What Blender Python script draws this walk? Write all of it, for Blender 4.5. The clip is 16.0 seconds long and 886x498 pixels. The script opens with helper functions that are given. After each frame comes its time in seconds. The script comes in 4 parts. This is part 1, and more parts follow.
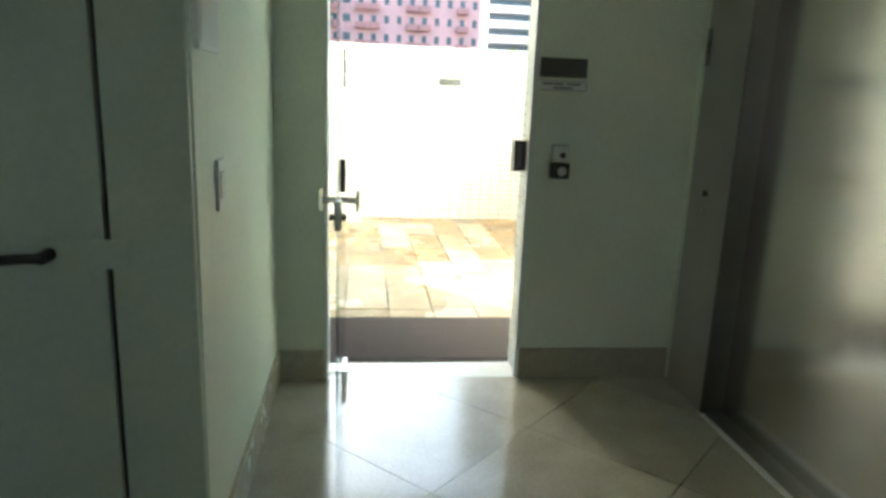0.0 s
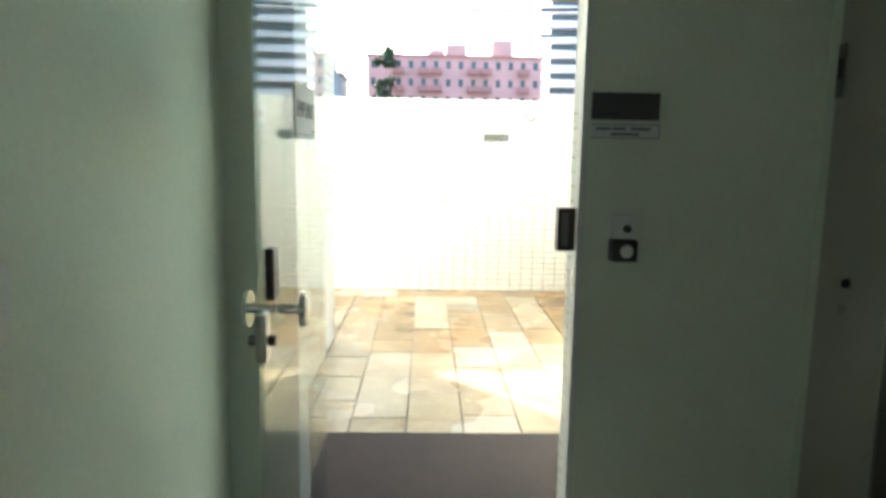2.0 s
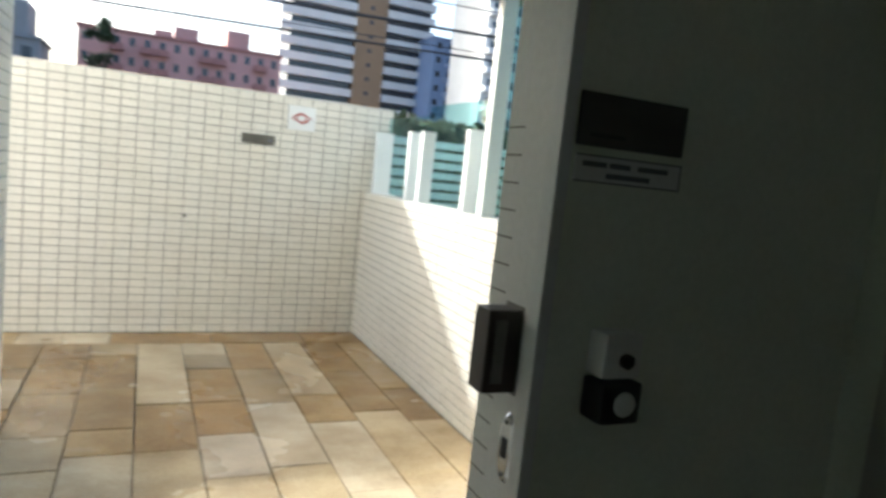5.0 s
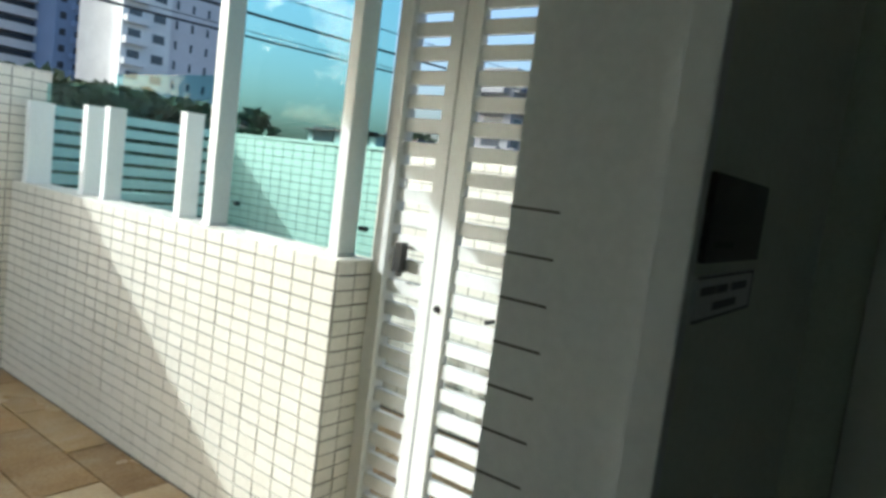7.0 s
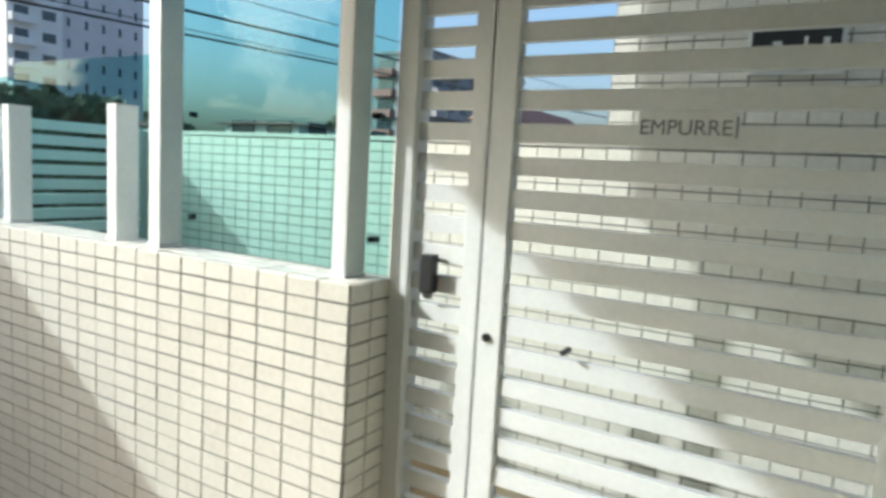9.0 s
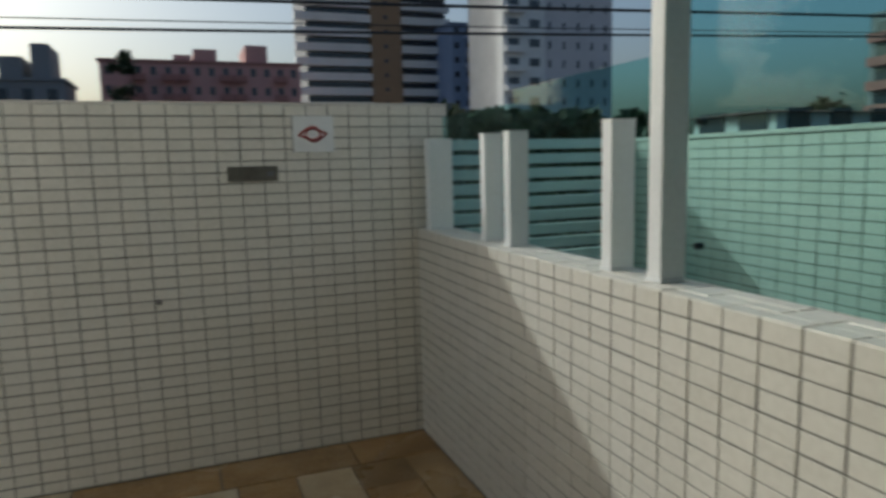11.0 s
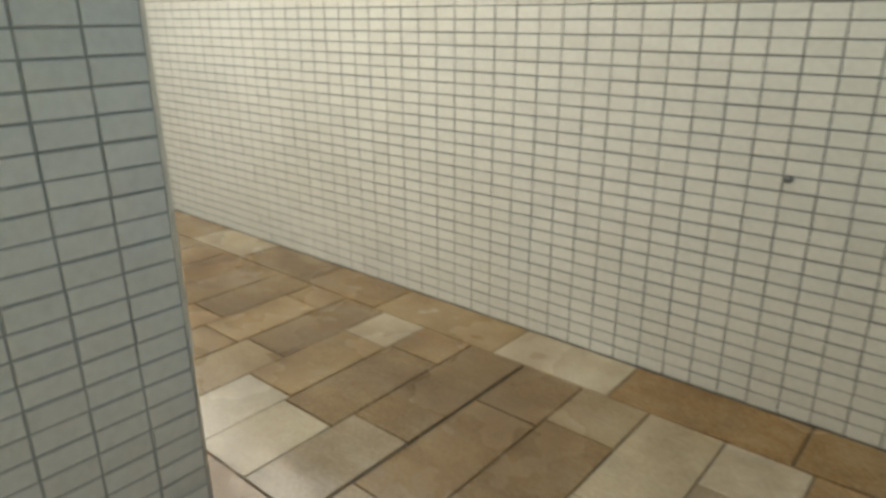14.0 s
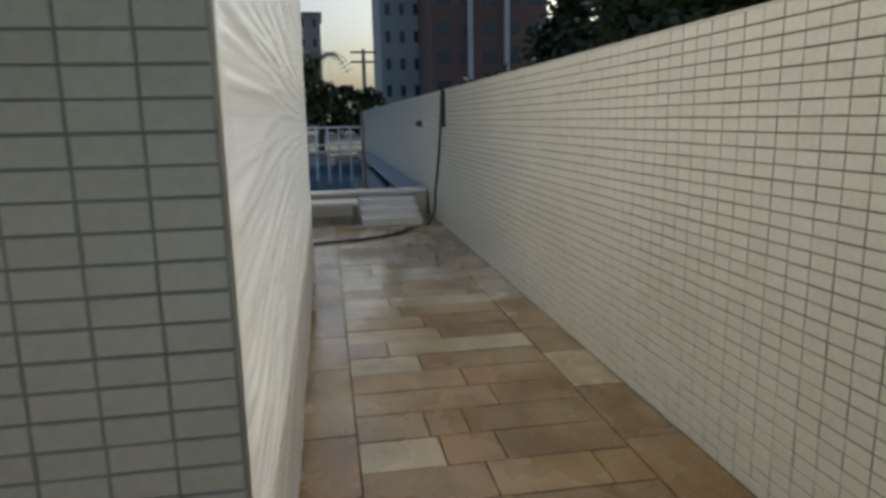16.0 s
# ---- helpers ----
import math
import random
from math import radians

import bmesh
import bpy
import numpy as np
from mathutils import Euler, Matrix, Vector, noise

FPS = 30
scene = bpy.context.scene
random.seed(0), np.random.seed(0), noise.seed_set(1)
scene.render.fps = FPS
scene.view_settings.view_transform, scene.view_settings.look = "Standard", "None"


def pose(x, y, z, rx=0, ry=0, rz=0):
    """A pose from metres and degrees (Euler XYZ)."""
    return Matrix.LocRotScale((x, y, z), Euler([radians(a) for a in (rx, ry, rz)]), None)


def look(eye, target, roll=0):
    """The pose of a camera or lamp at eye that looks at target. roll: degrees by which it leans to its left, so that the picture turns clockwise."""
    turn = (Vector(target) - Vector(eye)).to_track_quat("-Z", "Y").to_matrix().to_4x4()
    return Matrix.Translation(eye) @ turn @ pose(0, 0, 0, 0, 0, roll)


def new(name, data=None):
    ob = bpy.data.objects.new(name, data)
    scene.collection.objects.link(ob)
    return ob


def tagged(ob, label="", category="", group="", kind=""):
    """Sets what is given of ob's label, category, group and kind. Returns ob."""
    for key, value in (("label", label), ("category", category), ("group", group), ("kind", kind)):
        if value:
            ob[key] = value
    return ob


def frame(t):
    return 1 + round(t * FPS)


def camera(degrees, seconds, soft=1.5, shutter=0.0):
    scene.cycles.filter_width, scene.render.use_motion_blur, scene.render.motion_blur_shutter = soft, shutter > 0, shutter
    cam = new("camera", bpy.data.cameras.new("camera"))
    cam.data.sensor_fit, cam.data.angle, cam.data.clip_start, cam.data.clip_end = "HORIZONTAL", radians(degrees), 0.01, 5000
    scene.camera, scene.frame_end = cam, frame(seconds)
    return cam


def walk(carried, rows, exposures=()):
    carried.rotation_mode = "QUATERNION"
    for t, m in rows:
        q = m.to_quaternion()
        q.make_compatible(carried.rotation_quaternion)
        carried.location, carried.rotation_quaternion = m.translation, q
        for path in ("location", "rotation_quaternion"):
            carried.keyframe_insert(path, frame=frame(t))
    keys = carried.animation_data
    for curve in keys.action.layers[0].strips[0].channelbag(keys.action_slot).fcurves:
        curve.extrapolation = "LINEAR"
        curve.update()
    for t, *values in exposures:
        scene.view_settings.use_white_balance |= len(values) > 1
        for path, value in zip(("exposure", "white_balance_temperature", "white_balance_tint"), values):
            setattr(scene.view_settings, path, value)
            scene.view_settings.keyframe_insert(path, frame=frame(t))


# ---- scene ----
cam = camera(67.1, 16.0, 3.2, 0.4)
PATH = [
    (0, (-1.681, -6.881, 1.257), (-1.437, -4.947, 0.811), 2.3),
    (0.5, (-1.609, -6.687, 1.23), (-1.439, -4.753, 0.75), 2.1),
    (1, (-1.558, -6.469, 1.227), (-1.434, -4.537, 0.724), 2.1),
    (1.5, (-1.499, -6.254, 1.228), (-1.415, -4.299, 0.814), 1.0),
    (2, (-1.434, -6.067, 1.242), (-1.381, -4.088, 0.961), 1.0),
    (2.5, (-1.388, -5.902, 1.254), (-1.368, -3.909, 1.093), 1.4),
    (3, (-1.391, -5.698, 1.259), (-1.383, -3.702, 1.134), 2.4),
    (3.5, (-1.421, -5.473, 1.271), (-1.427, -3.478, 1.138), 2.7),
    (4, (-1.452, -5.25, 1.274), (-1.249, -3.265, 1.136), 3.5),
    (4.5, (-1.495, -5.052, 1.292), (-1.021, -3.119, 1.091), 4.4),
    (5, (-1.526, -4.895, 1.286), (-0.702, -3.086, 1.066), 6.1),
    (5.2, (-1.611, -4.891, 1.328), (-0.662, -3.146, 1.093), 6.2),
    (6.2, (-1.585, -4.51, 1.365), (-0.165, -3.09, 1.165), 6.7),
    (7.3, (-1.507, -4.124, 1.401), (0.139, -3.008, 1.184), 6.7),
    (7.5, (-1.482, -4.057, 1.399), (0.196, -2.992, 1.174), 6.1),
    (8, (-1.424, -3.92, 1.384), (0.329, -2.984, 1.153), 5.5),
    (8.2, (-1.39, -3.859, 1.383), (0.382, -2.96, 1.152), 5.1),
    (10.3, (-1.256, -3.447, 1.407), (-0.016, -1.896, 1.172), -1.3),
    (10.5, (-1.253, -3.402, 1.432), (-0.15, -1.751, 1.19), -1.5),
    (11, (-1.116, -3.275, 1.434), (-0.406, -1.423, 1.173), -1.4),
    (11.5, (-1.048, -3.138, 1.402), (-0.692, -1.19, 1.124), -0.6),
    (12, (-1.045, -2.94, 1.368), (-0.961, -0.982, 0.968), 2.1),
    (12.5, (-0.99, -2.751, 1.382), (-1.132, -0.853, 0.768), 1.8),
    (13, (-0.875, -2.575, 1.449), (-1.353, -0.779, 0.71), 2.0),
    (13.5, (-0.810, -2.485, 1.413), (-1.709, -0.853, 0.688), 0.1),
    (14, (-0.753, -2.284, 1.317), (-1.976, -0.847, 0.656), -0.2),
    (14.5, (-0.790, -2.059, 1.333), (-2.298, -0.880, 0.754), -1.2),
    (15, (-0.832, -1.821, 1.331), (-2.616, -1.045, 0.871), -0.7),
    (15.5, (-0.821, -1.658, 1.334), (-2.725, -1.197, 0.934), -0.4),
    (16, (-0.916, -1.471, 1.364), (-2.851, -1.141, 0.983), -1.1),
]
EXPOSURES = [(0.0, 3.72, 6150, -3), (1.5, 3.48, 6050, -2), (2.5, 3.22, 5900, -1), (3.5, 2.62, 5800, 0), (4.3, 1.98, 5850, 2), (5.0, 1.75, 5900, 4), (7.4, 1.2, 5600, -1), (8.2, 1.22, 5650, 0),
             (10.4, -0.02, 5850, 3), (11.0, -0.42, 5900, 2), (11.5, -0.66, 6100, 2), (12.0, -0.38, 6250, 4), (12.5, 0.05, 6300, 4), (13.0, 0.57, 6250, 2), (13.5, 0.92, 6250, 0), (14.0, 0.95, 6250, 0), (14.5, 0.68, 6200, 0),
             (15.0, 0.26, 6200, 1), (15.5, -0.06, 6200, 2), (16.0, -0.06, 6200, 3)]
walk(cam, [(t, look(eye, target, roll)) for t, eye, target, roll in PATH], EXPOSURES)

# ---- world and light ----
SUN_WAY = Vector((-0.90, 1.0, 0.74)).normalized()
world = bpy.data.worlds.new("sky")
scene.world = world
world.use_nodes = True
wn = world.node_tree
sky = wn.nodes.new("ShaderNodeTexSky")
sky.sky_type = "NISHITA"
sky.sun_disc = False
sky.sun_elevation = math.asin(SUN_WAY.z)
sky.sun_rotation = math.atan2(SUN_WAY.x, SUN_WAY.y)
sky.air_density, sky.dust_density, sky.ozone_density = 1.0, 5.5, 1.6
wn.links.new(sky.outputs[0], wn.nodes["Background"].inputs[0])
wn.nodes["Background"].inputs[1].default_value = 0.15
lamp = bpy.data.lights.new("sun", "SUN")
lamp.energy, lamp.angle, lamp.color = 1.7, radians(1.2), (1.0, 0.96, 0.90)
new("sun", lamp).matrix_world = look(SUN_WAY * 50, (0, 0, 0))


# ---- materials ----
def nodes_of(name):
    m = bpy.data.materials.new(name)
    m.use_nodes = True
    return m, m.node_tree, m.node_tree.nodes["Principled BSDF"]


def rnd(nt):
    """A number per object and per loose piece."""
    ob = nt.nodes.new("ShaderNodeObjectInfo")
    geo = nt.nodes.new("ShaderNodeNewGeometry")
    add = nt.nodes.new("ShaderNodeMath")
    add.operation = "ADD"
    fr = nt.nodes.new("ShaderNodeMath")
    fr.operation = "FRACT"
    nt.links.new(ob.outputs["Random"], add.inputs[0])
    nt.links.new(geo.outputs["Random Per Island"], add.inputs[1])
    nt.links.new(add.outputs[0], fr.inputs[0])
    return fr.outputs[0]


def position(nt):
    return nt.nodes.new("ShaderNodeNewGeometry").outputs["Position"]


def noise_tex(nt, scale, detail=4, rough=0.55, stretch=None):
    tex = nt.nodes.new("ShaderNodeTexNoise")
    tex.inputs["Scale"].default_value = scale
    tex.inputs["Detail"].default_value = detail
    tex.inputs["Roughness"].default_value = rough
    if stretch:
        mp = nt.nodes.new("ShaderNodeMapping")
        mp.inputs["Scale"].default_value = stretch
        nt.links.new(position(nt), mp.inputs[0])
        nt.links.new(mp.outputs[0], tex.inputs["Vector"])
    else:
        nt.links.new(position(nt), tex.inputs["Vector"])
    return tex.outputs["Fac"]


def ramp(nt, fac, stops):
    r = nt.nodes.new("ShaderNodeValToRGB")
    while len(r.color_ramp.elements) < len(stops):
        r.color_ramp.elements.new(0.5)
    for e, (p, c) in zip(r.color_ramp.elements, stops):
        e.position, e.color = p, (*c, 1)
    nt.links.new(fac, r.inputs[0])
    return r.outputs[0]


def mixed(nt, fac, a, b, mode="MIX"):
    mx = nt.nodes.new("ShaderNodeMix")
    mx.data_type, mx.blend_type = "RGBA", mode
    for sock, v in ((mx.inputs[0], fac), (mx.inputs[6], a), (mx.inputs[7], b)):
        if isinstance(v, (int, float)):
            sock.default_value = v
        elif isinstance(v, tuple):
            sock.default_value = (*v, 1)
        else:
            nt.links.new(v, sock)
    return mx.outputs[2]


def bump(nt, bsdf, height, strength, distance=0.005):
    b = nt.nodes.new("ShaderNodeBump")
    b.inputs["Strength"].default_value = strength
    b.inputs["Distance"].default_value = distance
    nt.links.new(height, b.inputs["Height"])
    nt.links.new(b.outputs[0], bsdf.inputs["Normal"])


def surface(name, a, b, scale=3.0, rough=0.5, metal=0.0, relief=0.15, fine=60.0, wear=0.25, stretch=None, vary=0.0):
    """Two-scale mottled surface between colours a and b."""
    m, nt, bs = nodes_of(name)
    big = noise_tex(nt, scale, 5, 0.6, stretch)
    small = noise_tex(nt, fine, 3, 0.6, stretch)
    col = ramp(nt, big, [(0.3, a), (0.7, b)])
    col = mixed(nt, wear, col, ramp(nt, small, [(0.3, tuple(v * 0.8 for v in a)), (0.7, tuple(min(1, v * 1.15) for v in b))]))
    if vary:
        col = mixed(nt, 1.0, col, ramp(nt, rnd(nt), [(0.0, (1 - vary,) * 3), (1.0, (1.0,) * 3)]), "MULTIPLY")
    nt.links.new(col, bs.inputs["Base Color"])
    rr = nt.nodes.new("ShaderNodeMapRange")
    rr.inputs[3].default_value, rr.inputs[4].default_value = max(0.03, rough - 0.1), min(1, rough + 0.1)
    nt.links.new(big, rr.inputs[0])
    nt.links.new(rr.outputs[0], bs.inputs["Roughness"])
    bs.inputs["Metallic"].default_value = metal
    if relief:
        bump(nt, bs, small, relief)
    return m


def plain(name, c, rough=0.5, metal=0.0):
    return surface(name, tuple(v * 0.92 for v in c), tuple(min(1, v * 1.05) for v in c), 6.0, rough, metal, 0.05, 80, 0.15)


PAINT = surface("lobby_wall_paint", (0.73, 0.78, 0.66), (0.79, 0.82, 0.72), 1.2, 0.55, 0, 0.12, 90, 0.2)
WHITE_PAINT = surface("white_paint", (0.74, 0.75, 0.73), (0.80, 0.80, 0.78), 1.5, 0.5, 0, 0.1, 70, 0.2)
CEIL = surface("ceiling_paint", (0.75, 0.75, 0.72), (0.8, 0.8, 0.78), 1.0, 0.8, 0, 0.1)
FIRE = surface("fire_door_paint", (0.46, 0.50, 0.41), (0.52, 0.55, 0.46), 2.0, 0.4, 0, 0.08, 60, 0.2)
SKIRT = surface("skirting_stone", (0.42, 0.38, 0.29), (0.54, 0.49, 0.39), 14.0, 0.25, 0, 0.03, 120, 0.4)
LOBBY_TILE = surface("lobby_floor_stone", (0.36, 0.325, 0.25), (0.49, 0.45, 0.37), 5.0, 0.12, 0, 0.02, 90, 0.35, vary=0.06)
BED = surface("brown_mortar", (0.11, 0.08, 0.045), (0.17, 0.13, 0.08), 6.0, 0.9, 0, 0.3)
GROUT = surface("grout", (0.20, 0.19, 0.17), (0.27, 0.26, 0.23), 8.0, 0.9, 0, 0.3)
GROUT_WALL = surface("wall_grout", (0.13, 0.125, 0.105), (0.22, 0.21, 0.18), 3.0, 0.9, 0, 0.3)
GROUT_SIDE = surface("grey_wall_grout", (0.27, 0.27, 0.24), (0.36, 0.36, 0.32), 3.0, 0.9, 0, 0.3)
STEEL = surface("brushed_steel", (0.44, 0.43, 0.40), (0.54, 0.53, 0.50), 1.2, 0.36, 1.0, 0.015, 90, 0.1)
LIFT_STEEL = surface("brushed_lift_steel", (0.66, 0.64, 0.60), (0.74, 0.72, 0.68), 1.2, 0.21, 1.0, 0.008, 90, 0.1)
LIFT_STEEL.node_tree.nodes["Principled BSDF"].inputs["Anisotropic"].default_value = 0.6
STEEL_DARK = surface("dark_steel", (0.16, 0.155, 0.15), (0.22, 0.21, 0.2), 2.0, 0.38, 1.0, 0.05)
CHROME = surface("chrome", (0.75, 0.75, 0.74), (0.8, 0.8, 0.8), 5.0, 0.12, 1.0, 0.0)
BLACK = plain("black_plastic", (0.018, 0.018, 0.018), 0.4)
BROWN_PL = plain("dark_brown_plastic", (0.035, 0.025, 0.022), 0.35)
GREY = plain("grey_plastic", (0.35, 0.35, 0.33), 0.45)
WHITE_PL = plain("white_plastic", (0.76, 0.76, 0.73), 0.4)
PLAQUE = plain("dark_plaque", (0.06, 0.058, 0.05), 0.3)
PAPER = plain("paper", (0.74, 0.75, 0.74), 0.6)
INK = plain("grey_ink", (0.16, 0.17, 0.19), 0.6)
RED = plain("red_ink", (0.36, 0.06, 0.05), 0.6)
ALU = surface("white_aluminium", (0.70, 0.71, 0.70), (0.78, 0.79, 0.78), 2.0, 0.35, 0, 0.03, 60, 0.15)
MAT = surface("doormat_fibre", (0.045, 0.032, 0.028), (0.075, 0.056, 0.05), 10.0, 0.95, 0, 0.8, 320, 0.5)
SILL = surface("white_marble", (0.66, 0.65, 0.62), (0.76, 0.75, 0.72), 9.0, 0.2, 0, 0.02)
COPING = surface("pale_coping", (0.52, 0.49, 0.43), (0.64, 0.61, 0.55), 7.0, 0.6, 0, 0.25, 80, 0.4)
HOSE = plain("black_rubber", (0.02, 0.02, 0.02), 0.55)
WIRE = plain("wire", (0.02, 0.02, 0.022), 0.7)
TEAL = surface("blue_pool_tile", (0.03, 0.10, 0.24), (0.06, 0.18, 0.36), 20.0, 0.15, 0, 0.02)
BARK = surface("bark", (0.07, 0.05, 0.035), (0.13, 0.1, 0.07), 8.0, 0.9, 0, 0.6)
LEAF = surface("leaves", (0.022, 0.042, 0.014), (0.06, 0.09, 0.03), 1.5, 0.6, 0, 0.0, vary=0.45)
ROAD = surface("asphalt", (0.045, 0.045, 0.045), (0.07, 0.068, 0.065), 0.8, 0.9, 0, 0.4, 60, 0.4)
EARTH = surface("town_ground", (0.12, 0.115, 0.1), (0.2, 0.19, 0.165), 0.1, 0.95, 0, 0.2, 5, 0.4)
WPANE = plain("window_dark", (0.05, 0.06, 0.075), 0.15)


def tile_material():
    m, nt, bs = nodes_of("glazed_wall_tile")
    base = ramp(nt, rnd(nt), [(0.0, (0.60, 0.575, 0.50)), (0.5, (0.68, 0.655, 0.58)), (1.0, (0.74, 0.715, 0.64))])
    col = mixed(nt, 0.6, base, ramp(nt, noise_tex(nt, 1.3, 5), [(0.3, (0.60, 0.57, 0.49)), (0.7, (0.73, 0.70, 0.63))]))
    col = mixed(nt, 0.25, col, ramp(nt, noise_tex(nt, 45, 4), [(0.3, (0.5, 0.48, 0.41)), (0.6, (0.74, 0.72, 0.65))]))
    nt.links.new(col, bs.inputs["Base Color"])
    bs.inputs["Roughness"].default_value = 0.32
    bump(nt, bs, noise_tex(nt, 60, 2), 0.12, 0.003)
    return m


def stone_material(name, tones):
    """Split quartzite: a tone per stone, clouded veins, dark weathering and damp patches."""
    m, nt, bs = nodes_of(name)
    base = ramp(nt, rnd(nt), [(k / (len(tones) - 1), c) for k, c in enumerate(tones)])
    veins = noise_tex(nt, 2.6, 6, 0.62, (1.0, 2.2, 1.0))
    col = mixed(nt, 0.32, base, ramp(nt, veins, [(0.3, (0.15, 0.08, 0.025)), (0.48, (0.35, 0.22, 0.085)), (0.62, (0.46, 0.35, 0.20)), (0.76, (0.56, 0.49, 0.38))]))
    col = mixed(nt, 0.2, col, ramp(nt, noise_tex(nt, 70, 4), [(0.3, (0.18, 0.12, 0.05)), (0.65, (0.55, 0.45, 0.29))]))
    dirt = ramp(nt, noise_tex(nt, 1.7, 5, 0.6), [(0.42, (1.0, 1.0, 1.0)), (0.66, (0.52, 0.45, 0.36))])
    col = mixed(nt, 0.8, col, dirt, "MULTIPLY")
    nt.links.new(col, bs.inputs["Base Color"])
    wet = nt.nodes.new("ShaderNodeMapRange")
    wet.inputs[1].default_value, wet.inputs[2].default_value = 0.35, 0.65
    wet.inputs[3].default_value, wet.inputs[4].default_value = 0.07, 0.42
    nt.links.new(noise_tex(nt, 1.1, 4), wet.inputs[0])
    nt.links.new(wet.outputs[0], bs.inputs["Roughness"])
    bump(nt, bs, veins, 0.22, 0.01)
    return m


def glass_material(name, tint, gloss=0.045):
    """Flat clear pane: tinted see-through with mirror gloss that grows towards grazing views."""
    m, nt, bs = nodes_of(name)
    clear = nt.nodes.new("ShaderNodeBsdfTransparent")
    clear.inputs[0].default_value = (*(math.sqrt(v) for v in tint), 1)
    shine = nt.nodes.new("ShaderNodeBsdfGlossy")
    shine.inputs["Roughness"].default_value = 0.01
    facing = nt.nodes.new("ShaderNodeLayerWeight")
    facing.inputs[0].default_value = 0.5
    power = nt.nodes.new("ShaderNodeMath")
    power.operation, power.inputs[1].default_value = "POWER", 5.0
    nt.links.new(facing.outputs["Facing"], power.inputs[0])
    scaled = nt.nodes.new("ShaderNodeMath")
    scaled.operation, scaled.inputs[1].default_value, scaled.inputs[2].default_value = "MULTIPLY_ADD", 1 - gloss, gloss
    nt.links.new(power.outputs[0], scaled.inputs[0])
    mix = nt.nodes.new("ShaderNodeMixShader")
    nt.links.new(scaled.outputs[0], mix.inputs[0])
    nt.links.new(clear.outputs[0], mix.inputs[1])
    nt.links.new(shine.outputs[0], mix.inputs[2])
    nt.links.new(mix.outputs[0], nt.nodes["Material Output"].inputs["Surface"])
    nt.nodes.remove(bs)
    return m


def film_material():
    m, nt, bs = nodes_of("clear_plastic_film")
    bs.inputs["Base Color"].default_value = (0.86, 0.86, 0.83, 1)
    bs.inputs["Roughness"].default_value = 0.2
    bs.inputs["Transmission Weight"].default_value = 0.25
    bump(nt, bs, noise_tex(nt, 5, 4, 0.55, (0.12, 1, 4.0)), 0.3, 0.02)
    return m


TILE = tile_material()
STONE_BROWN = stone_material("brown_quartzite", [(0.145, 0.072, 0.015), (0.215, 0.110, 0.025), (0.30, 0.148, 0.03), (0.235, 0.142, 0.047)])
STONE_TAN = stone_material("tan_quartzite", [(0.33, 0.195, 0.068), (0.385, 0.255, 0.105), (0.345, 0.248, 0.13), (0.30, 0.245, 0.175)])
STONE_PALE = stone_material("pale_quartzite", [(0.50, 0.40, 0.25), (0.60, 0.50, 0.33), (0.66, 0.58, 0.43), (0.54, 0.49, 0.41)])
DOOR_GLASS = glass_material("clear_door_glass", (0.86, 0.94, 0.90))
RAIL_GLASS = glass_material("green_rail_glass", (0.46, 0.77, 0.75), 0.01)
FILM = film_material()
WATER, wnt, wbs = nodes_of("pool_water")
wbs.inputs["Base Color"].default_value = (0.02, 0.10, 0.22, 1)
wbs.inputs["Roughness"].default_value = 0.05
bump(wnt, wbs, noise_tex(wnt, 2.5, 3), 0.12, 0.05)


# ---- mesh helpers ----
def add_box(bm, lo, hi, bevel=0.0, turn=None):
    c = [(a + b) / 2 for a, b in zip(lo, hi)]
    s = [abs(b - a) for a, b in zip(lo, hi)]
    made = bmesh.ops.create_cube(bm, size=1.0, matrix=Matrix.Translation(c) @ (turn or Matrix()) @ Matrix.Diagonal((*s, 1)))
    if bevel:
        edges = list({e for v in made["verts"] for e in v.link_edges})
        bmesh.ops.bevel(bm, geom=edges, offset=min(bevel, min(s) * 0.45), segments=2, affect="EDGES", profile=0.7)
    return bm


def box_bm(lo, hi, bevel=0.0, turn=None):
    return add_box(bmesh.new(), lo, hi, bevel, turn)


def cyl_bm(a, b, r1, r2=None, seg=20, bm=None):
    a, b = Vector(a), Vector(b)
    bm = bm or bmesh.new()
    q = (b - a).to_track_quat("Z", "Y").to_matrix().to_4x4()
    bmesh.ops.create_cone(bm, cap_ends=True, segments=seg, radius1=r1, radius2=r1 if r2 is None else r2, depth=(b - a).length,
                          matrix=Matrix.Translation((a + b) / 2) @ q)
    return bm


def ball_bm(c, r, squash=(1, 1, 1), bm=None, seg=16):
    bm = bm or bmesh.new()
    bmesh.ops.create_uvsphere(bm, u_segments=seg, v_segments=seg // 2 + 2, radius=r, matrix=Matrix.Translation(c) @ Matrix.Diagonal((*squash, 1)))
    return bm


def part(name, bm, material, parent=None, label=""):
    me = bpy.data.meshes.new(name)
    bm.to_mesh(me)
    bm.free()
    me.materials.append(material)
    ob = new(name, me)
    if parent:
        ob.parent = parent
    if label:
        ob["label"] = label
    return ob


def smooth(ob):
    for p in ob.data.polygons:
        p.use_smooth = True
    return ob


def thing(name, label, category, group="", kind=""):
    return tagged(new(name), label, category, group, kind)


def solid(name, lo, hi, material, label, category, bevel=0.0, kind="structure"):
    return tagged(part(name, box_bm(lo, hi, bevel), material), label, category, "", kind)


